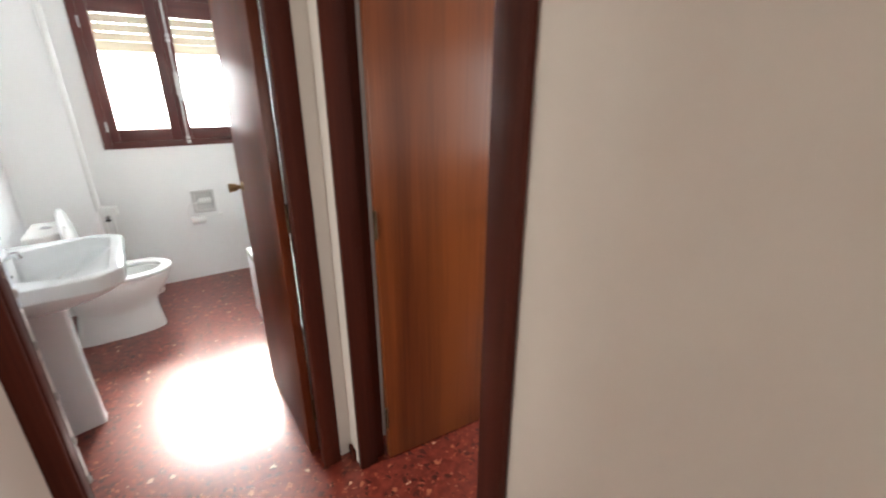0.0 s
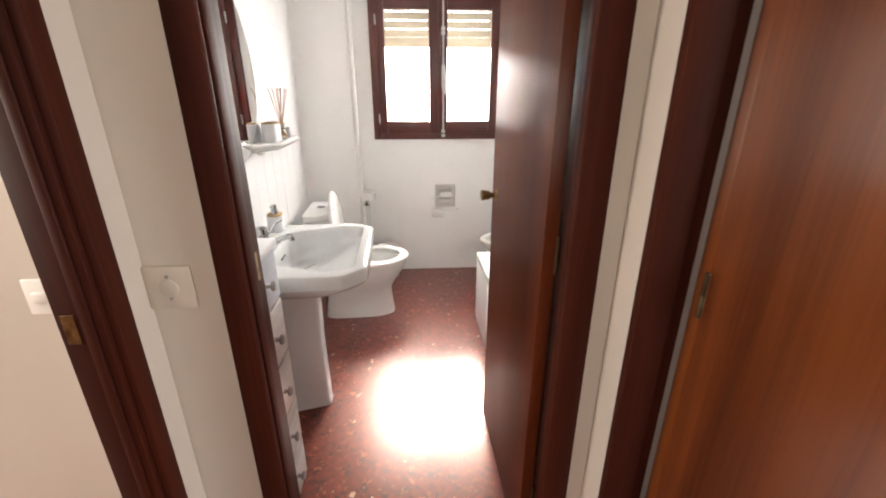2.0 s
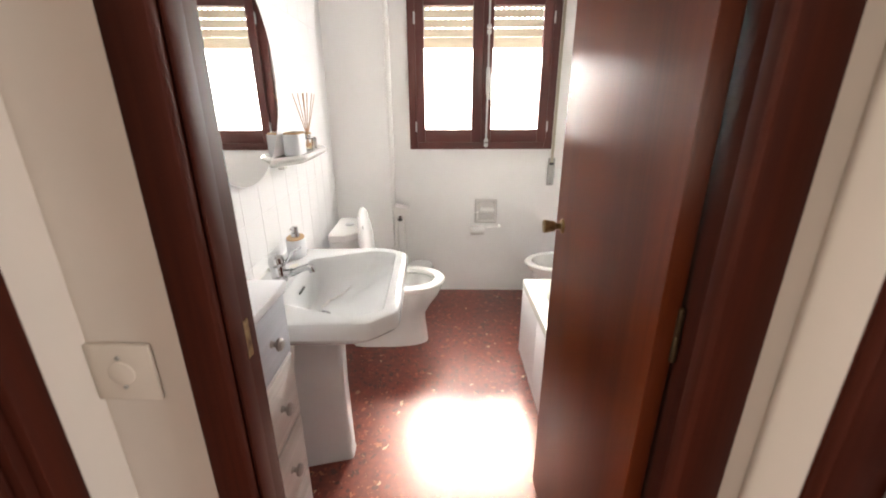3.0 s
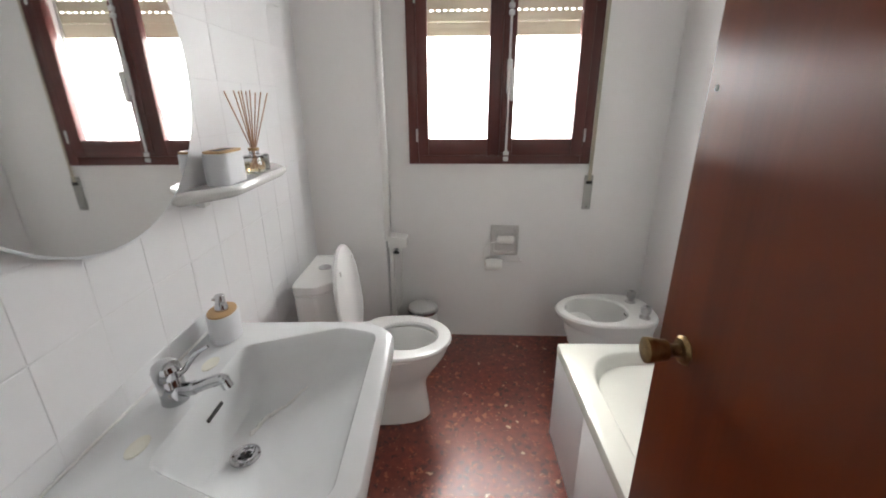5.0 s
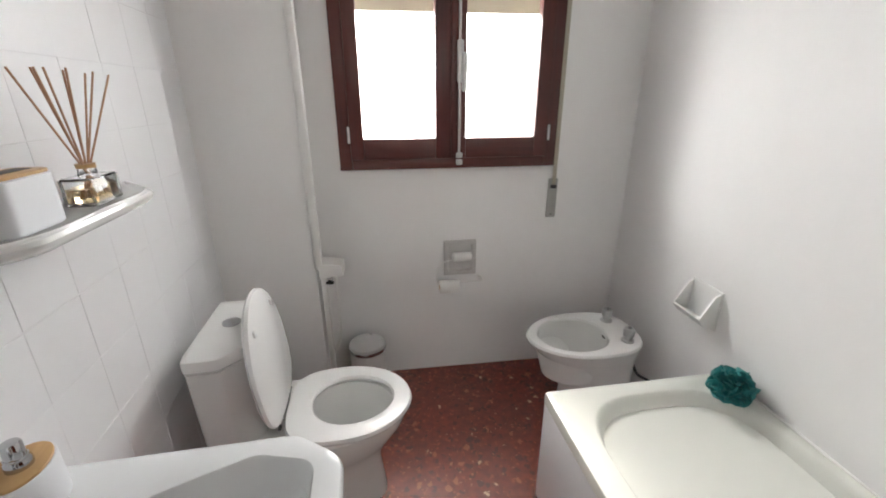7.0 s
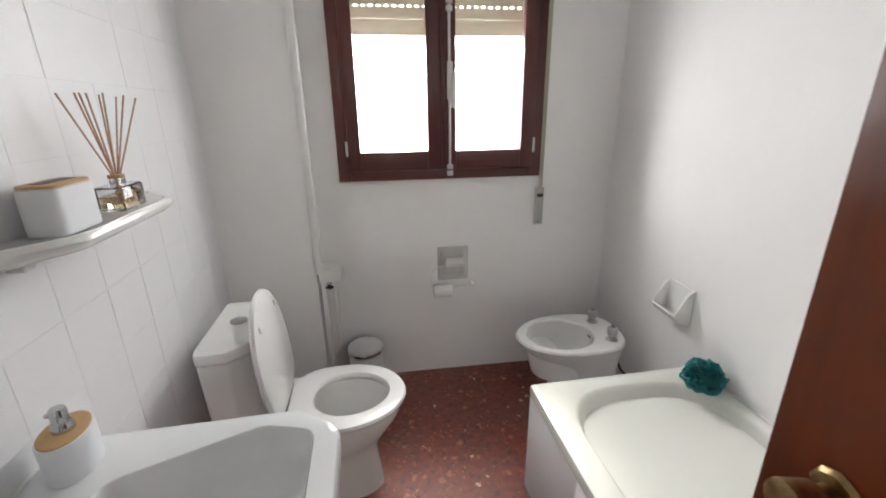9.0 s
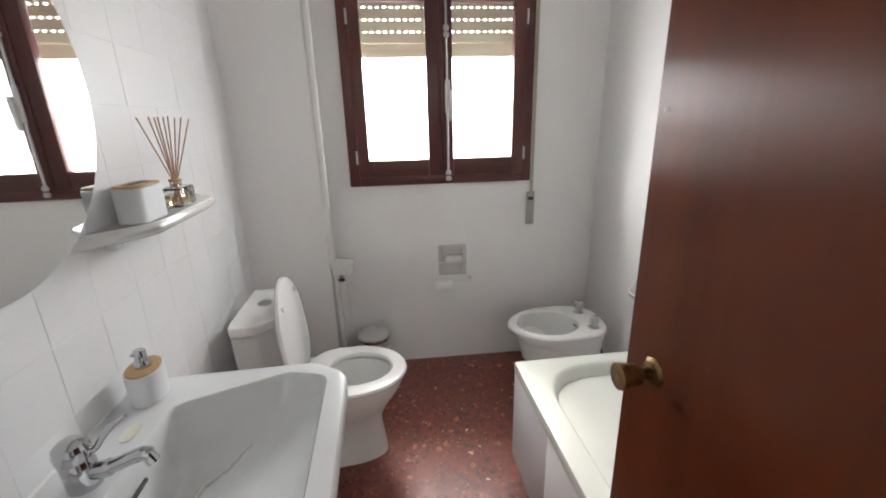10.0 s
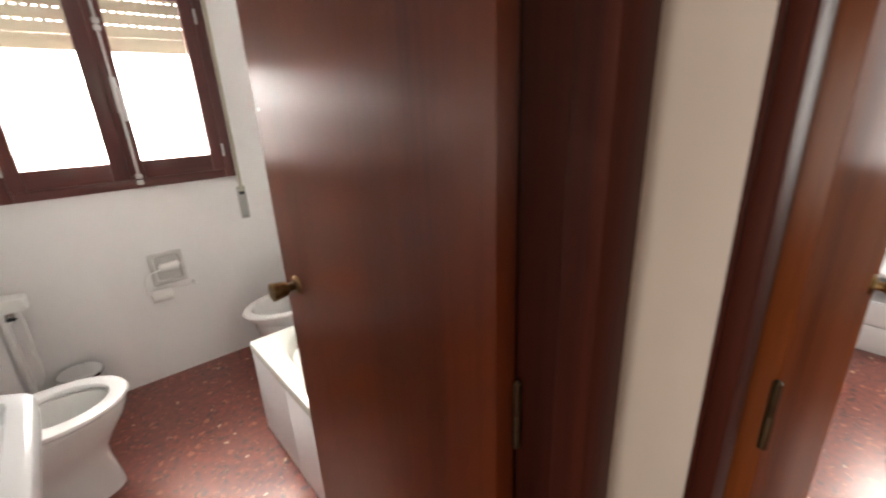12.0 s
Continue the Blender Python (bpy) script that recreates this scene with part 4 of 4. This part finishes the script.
def toothbrush_holder():
    h = thing("toothbrush_holder", west_at(1.098, 1.186, 0.054), "white oblong toothbrush holder with a bamboo top", "toothbrush holder")

    def oval(d, z):
        return rounded([(-0.032 + d, -0.059 + d, 0.020), (0.032 - d, -0.059 + d, 0.020), (0.032 - d, 0.059 - d, 0.020), (-0.032 + d, 0.059 - d, 0.020)], z, 8)
    part("cup", rings([oval(0.003, 0), oval(0.0, 0.003), oval(0.0, 0.080), oval(0.003, 0.082)]), WHITE_LACQUER, h)
    top = part("bamboo_top", rings([oval(0.002, 0.0825), oval(0.002, 0.087), oval(0.004, 0.088)]), BAMBOO, h)
    part("slot", box(-0.012, 0.012, -0.040, 0.040, 0.0882, 0.0892, 0.0004, 1), BLACK, top)


toothbrush_holder()


def diffuser():
    d = thing("reed_diffuser", west_at(1.285, 1.186, 0.055), "square glass reed diffuser with amber oil and rattan sticks", "reed diffuser")

    def sq(h, z, r=0.008):
        return rounded([(-h * 0.55, -h, r), (h * 0.55, -h, r), (h * 0.55, h, r), (-h * 0.55, h, r)], z, 4)
    part("bottle", rings([sq(0.045, 0), sq(0.049, 0.003), sq(0.049, 0.048), sq(0.045, 0.052), sq(0.018, 0.054, 0.004), sq(0.016, 0.068, 0.004), sq(0.013, 0.068, 0.003), sq(0.013, 0.050, 0.003), sq(0.043, 0.047), sq(0.043, 0.007), sq(0.040, 0.006)]), GLASS, d)
    part("oil", rings([sq(0.0425, 0.0075), sq(0.0425, 0.032)]), OIL, d)
    part("collar", lathe([(0.012, 0.066), (0.016, 0.066), (0.016, 0.074), (0.012, 0.074)], 16), BAMBOO, d)
    for x, y in ((0.03, -0.105), (-0.02, -0.085), (0.02, -0.066), (-0.01, -0.048), (0.02, -0.010), (-0.015, 0.042), (0.02, 0.068), (-0.01, 0.098), (0.015, 0.130)):
        tip = Vector((x, y, 0.235 + 0.05 * (0.12 - abs(y)) ))
        part("reed", tube([Vector((-x * 0.25, -y * 0.22, 0.012)), tip], 0.0018, 6), REED, d)


diffuser()


# ---- drawer unit and pipework beside the basin ----
def drawer_unit():
    c = thing("drawer_unit", pose(-0.665, 1.905, 0, 0, 0, 1.0), "narrow whitewashed wooden drawer unit with a blue-grey top drawer", "drawer unit")
    part("carcass", box(0.0, 0.222, 0.0, 0.258, 0.03, 0.955, 0.002), WHITE_LACQUER, c)
    part("worktop", box(-0.002, 0.246, -0.008, 0.266, 0.957, 0.982, 0.005), WHITE_LACQUER, c)
    zs = ((0.790, 0.950), (0.592, 0.782), (0.400, 0.584), (0.214, 0.392), (0.040, 0.206))
    for i, (z0, z1) in enumerate(zs):
        f = part("drawer_front", box(0.222, 0.238, 0.004, 0.254, z0, z1, 0.003), WASHED_BLUE if i == 0 else WASHED_WHITE, c, "washed blue-grey drawer front" if i == 0 else "")
        part("knob", moved(lathe([(0.001, 0), (0.009, 0), (0.006, 0.006), (0.007, 0.012), (0.015, 0.016), (0.016, 0.022), (0.011, 0.027), (0.001, 0.028)], 18), pose(0.238, 0.150, (z0 + z1) / 2, 0, 90, 0)), PEWTER, f)
    for x, y in ((0.01, 0.01), (0.19, 0.01), (0.01, 0.23), (0.19, 0.23)):
        part("foot", box(x, x + 0.022, y, y + 0.022, 0, 0.03, 0.002), WHITE_LACQUER, c)


drawer_unit()

waste = thing("basin_waste", pose(-0.675, 2.36, 0), "white plastic waste pipe and brass stop valve under the basin", "pipe")
part("waste_pipe", tube(bend([(0.10, 0.10, 0.62), (0.10, 0.06, 0.52), (0.085, 0.03, 0.42), (0.06, 0.02, 0.34), (0.03, 0.03, 0.36), (0.0, 0.04, 0.42)]), 0.022, 14), PLASTIC, waste)
part("stop_valve", tube([(0.0, 0.0, 0.56), (0.07, 0.0, 0.56)], 0.011, 12), BRASS, waste, "brass stop valve")
part("valve_knob", moved(lathe([(0.002, 0), (0.016, 0), (0.018, 0.01), (0.014, 0.018), (0.002, 0.02)], 14), pose(0.07, 0, 0.56, 0, 90, 0)), BRASS, waste)


# ---- plates and small things of the hall ----
def plate(name, m, wide, high, label, category, mat, switch):
    p = thing(name, m, label, category)
    part("cover", box(-wide / 2, wide / 2, -0.009, 0, -high / 2, high / 2, 0.004), mat, p)
    if switch:
        part("rocker", moved(box(-0.024, 0.024, -0.006, 0.004, -0.012, 0.012, 0.003), pose(0, -0.010, 0, 4)), PLASTIC, p)
    else:
        part("boss", moved(lathe([(0.001, 0.008), (0.020, 0.008), (0.020, 0.011), (0.017, 0.0128), (0.001, 0.013)], 24), pose(0, 0, 0, 90)), mat, p)
        for z in (0.027, -0.024):
            part("screw", lathe([(0.0004, 0), (0.004, 0), (0.0035, 0.0018), (0.0004, 0.002)], 12), GREY_PLASTIC, p, m=pose(0, -0.009, z, 90))


plate("blank_wall_plate", pose(-0.516, 1.775, 1.008), 0.100, 0.100, "square blank cover plate painted like the wall", "wall plate", SWITCH_PLASTIC, False)
plate("light_switch", pose(-0.772, 1.775, 0.995), 0.082, 0.082, "cream plastic rocker light switch in the side room", "light switch", PLASTIC, True)
stop = thing("door_stop", pose(0.468, 1.735, 0), "small dark wooden skirting block at the hall corner", "skirting block")
part("block", box(-0.014, 0.0, -0.022, 0.030, 0, 0.052, 0.006), FRAME_WOOD, stop)


# ---- bedroom ----
def cushion(a, b, c, p=2.6, n=28):
    bm = bmesh.new()
    bmesh.ops.create_uvsphere(bm, u_segments=n, v_segments=n // 2, radius=1)
    for v in bm.verts:
        x, y, z = v.co
        s = (abs(x) ** p + abs(y) ** p) ** (1 / p)
        q = (x * x + y * y) ** 0.5
        k = q / s if s > 1e-6 else 1
        v.co = (a * x * k, b * y * k, c * z * (1 + 0.06 * math.sin(5 * x + 3 * y)))
    return bm


def bed():
    b = thing("bed", pose(1.56, 1.97, 0), "double bed made up with white linen against the wall", "bed")
    part("base", box(0.04, 1.80, 0.05, 1.30, 0.06, 0.30, 0.01), LINEN, b)
    for x, y in ((0.08, 0.08), (1.70, 0.08), (0.08, 1.20), (1.70, 1.20)):
        part("leg", tube([(x, y, 0), (x, y, 0.07)], 0.025, 10), WHITE_LACQUER, b)
    part("mattress", box(0.02, 1.82, 0.02, 1.33, 0.30, 0.52, 0.05, 4), LINEN, b)
    bm = bmesh.new()
    nx, prof = 60, [(1.10, 0.545), (0.7, 0.55), (0.3, 0.548), (0.06, 0.540), (0.005, 0.515), (-0.022, 0.46), (-0.035, 0.34), (-0.045, 0.22), (-0.055, 0.12)]
    grid = []
    for y, z in prof:
        hang = max(0, (0.54 - z) / 0.4)
        grid.append([bm.verts.new((0.45 + 1.36 * i / nx, y + 0.012 * hang * math.sin(i * 0.75) + 0.010 * hang * math.sin(i * 1.9 + 1), z + 0.004 * math.sin(i * 0.6 + y * 9))) for i in range(nx + 1)])
    for a, c in zip(grid, grid[1:]):
        for i in range(nx):
            bm.faces.new((a[i], a[i + 1], c[i + 1], c[i]))
    part("sheet", bm, LINEN, b, "white sheet hanging down the side")
    part("headboard", box(1.835, 1.885, -0.06, 1.42, 0.0, 0.965, 0.008), WHITE_LACQUER, b)
    part("headboard_rail", box(1.825, 1.888, -0.065, 1.425, 0.965, 1.0, 0.006), WHITE_LACQUER, b)
    bl = thing("blanket", pose(1.56, 1.97, 0), "pale blue wool blanket hanging over the foot of the bed", "blanket")
    bm = bmesh.new()
    nx, prof, grid = 70, [(1.20, 0.562), (0.8, 0.568), (0.4, 0.566), (0.10, 0.560), (0.02, 0.545), (-0.020, 0.51), (-0.045, 0.44), (-0.062, 0.34), (-0.074, 0.26), (-0.084, 0.19), (-0.095, 0.13), (-0.105, 0.085)], []
    for y, z in prof:
        hang = max(0, (0.56 - z) / 0.5)
        grid.append([bm.verts.new((-0.02 + (0.68 - 0.16 * max(0, y) + 0.06 * hang) * i / nx, y + 0.026 * hang * math.sin(i * 0.17 + 0.5) + 0.015 * hang * math.sin(i * 0.41 + 2 * hang) + 0.006 * hang * math.sin(i * 0.83 + 1), z + 0.006 * math.sin(i * 0.25 + y * 7) + 0.035 * hang * max(0, i / nx - 0.5))) for i in range(nx + 1)])
    for a, c in zip(grid, grid[1:]):
        for i in range(nx):
            bm.faces.new((a[i], a[i + 1], c[i + 1], c[i]))
    part("cloth", bm, BLUE_WOOL, bl, angle=70)
    for i, (x, y, rz, ry) in enumerate(((3.22, 2.98, 4, -62), (3.06, 2.92, -6, -48), (3.22, 2.36, 3, -62))):
        p = thing("pillow", pose(x, y, 0.66, 0, ry, rz), "white pillow with blue-grey woven stripes against other pillows" if i == 1 else "plump white pillow leaning on the headboard", "pillow", "pillows on the bed")
        part("case", cushion(0.155, 0.28, 0.075), STRIPED if i == 1 else LINEN, p)
        part("piping", rings([[(0.157 * f * math.copysign(abs(math.cos(t)) ** 0.77, math.cos(t)), 0.283 * f * math.copysign(abs(math.sin(t)) ** 0.77, math.sin(t)), z) for t in [2 * math.pi * k / 48 for k in range(48)]] for f, z in ((0.97, -0.003), (1.0, 0.0), (0.97, 0.003))], closed=True), WHITE_LACQUER, p)


bed()


def nightstand():
    s = thing("nightstand", pose(3.08, 1.47, 0), "low white bedside cabinet with an open shelf", "nightstand")
    part("plinth", box(0, 0.36, 0, 0.42, 0, 0.30, 0.004), WHITE_LACQUER, s)
    part("drawer_front", box(-0.014, 0.0, 0.006, 0.414, 0.03, 0.16, 0.003), WHITE_LACQUER, s)
    part("drawer_front", box(-0.014, 0.0, 0.006, 0.414, 0.166, 0.292, 0.003), WHITE_LACQUER, s)
    for y in (0.0, 0.405):
        part("side", box(0, 0.36, y, y + 0.015, 0.30, 0.44, 0.002), WHITE_LACQUER, s)
    part("back", box(0.345, 0.36, 0.015, 0.405, 0.30, 0.44), GREY_PLASTIC, s)
    part("top", box(-0.01, 0.362, -0.006, 0.426, 0.44, 0.462, 0.004), WHITE_LACQUER, s)


nightstand()


def spiral_picture():
    p = thing("spiral_picture", pose(3.45, 2.93, 1.60, 0, 0, -90), "large square canvas with a pale raised spiral", "picture")
    part("canvas", box(-0.50, 0.50, -0.028, 0, -0.45, 0.45, 0.004), CANVAS, p)
    part("edge_strip", box(-0.50, 0.50, -0.031, -0.001, -0.466, -0.452, 0.003), BAMBOO, p)
    pts, rad = [], []
    for i in range(150):
        a = i / 149
        r, t = 0.03 + 0.36 * a, a * 2.9 * 2 * math.pi
        pts.append((r * math.cos(t), -0.029, r * math.sin(t)))
        rad.append(0.010 + 0.030 * a)
    bm = tube(pts, rad, 10)
    bmesh.ops.transform(bm, matrix=Matrix.Translation((0, -0.029, 0)) @ Matrix.Diagonal((1, 0.22, 1, 1)) @ Matrix.Translation((0, 0.029, 0)), verts=bm.verts)
    part("spiral", bm, CANVAS_PALE, p, "broad pale raised spiral stroke")


spiral_picture()

# ---- wall tiles of the west wall ----
PITCH = 0.147
rows_z = [(0.0, 0.127)] + [(0.129 + PITCH * i, 0.129 + PITCH * i + 0.145) for i in range(16)]
cols_y = [(0.006, 0.066)] + [(0.068 + PITCH * i, 0.068 + PITCH * i + 0.145) for i in range(13)]
shared, rnd = {}, random.Random(11)
for z0, z1 in rows_z:
    for y0, y1 in cols_y:
        filled = z0 > 1.1  # joints up here are choked with paint
        key = (round(y1 - y0, 3) + 0.0014 * filled, round(z1 - z0, 3) + 0.0014 * filled)
        if key not in shared:
            shared[key] = mesh_of(box(-0.0065, 0.0, 0, key[0], 0, key[1], 0.0005 if filled else 0.0012, 1), "tile", TILE_GLAZE)
        tile = new("tile", shared[key])
        tile.parent = wall_west
        tile.matrix_basis = pose(rnd.uniform(-0.0005, 0.0003), y0, z0, 0, rnd.uniform(-0.06, 0.06), rnd.uniform(-0.06, 0.06))
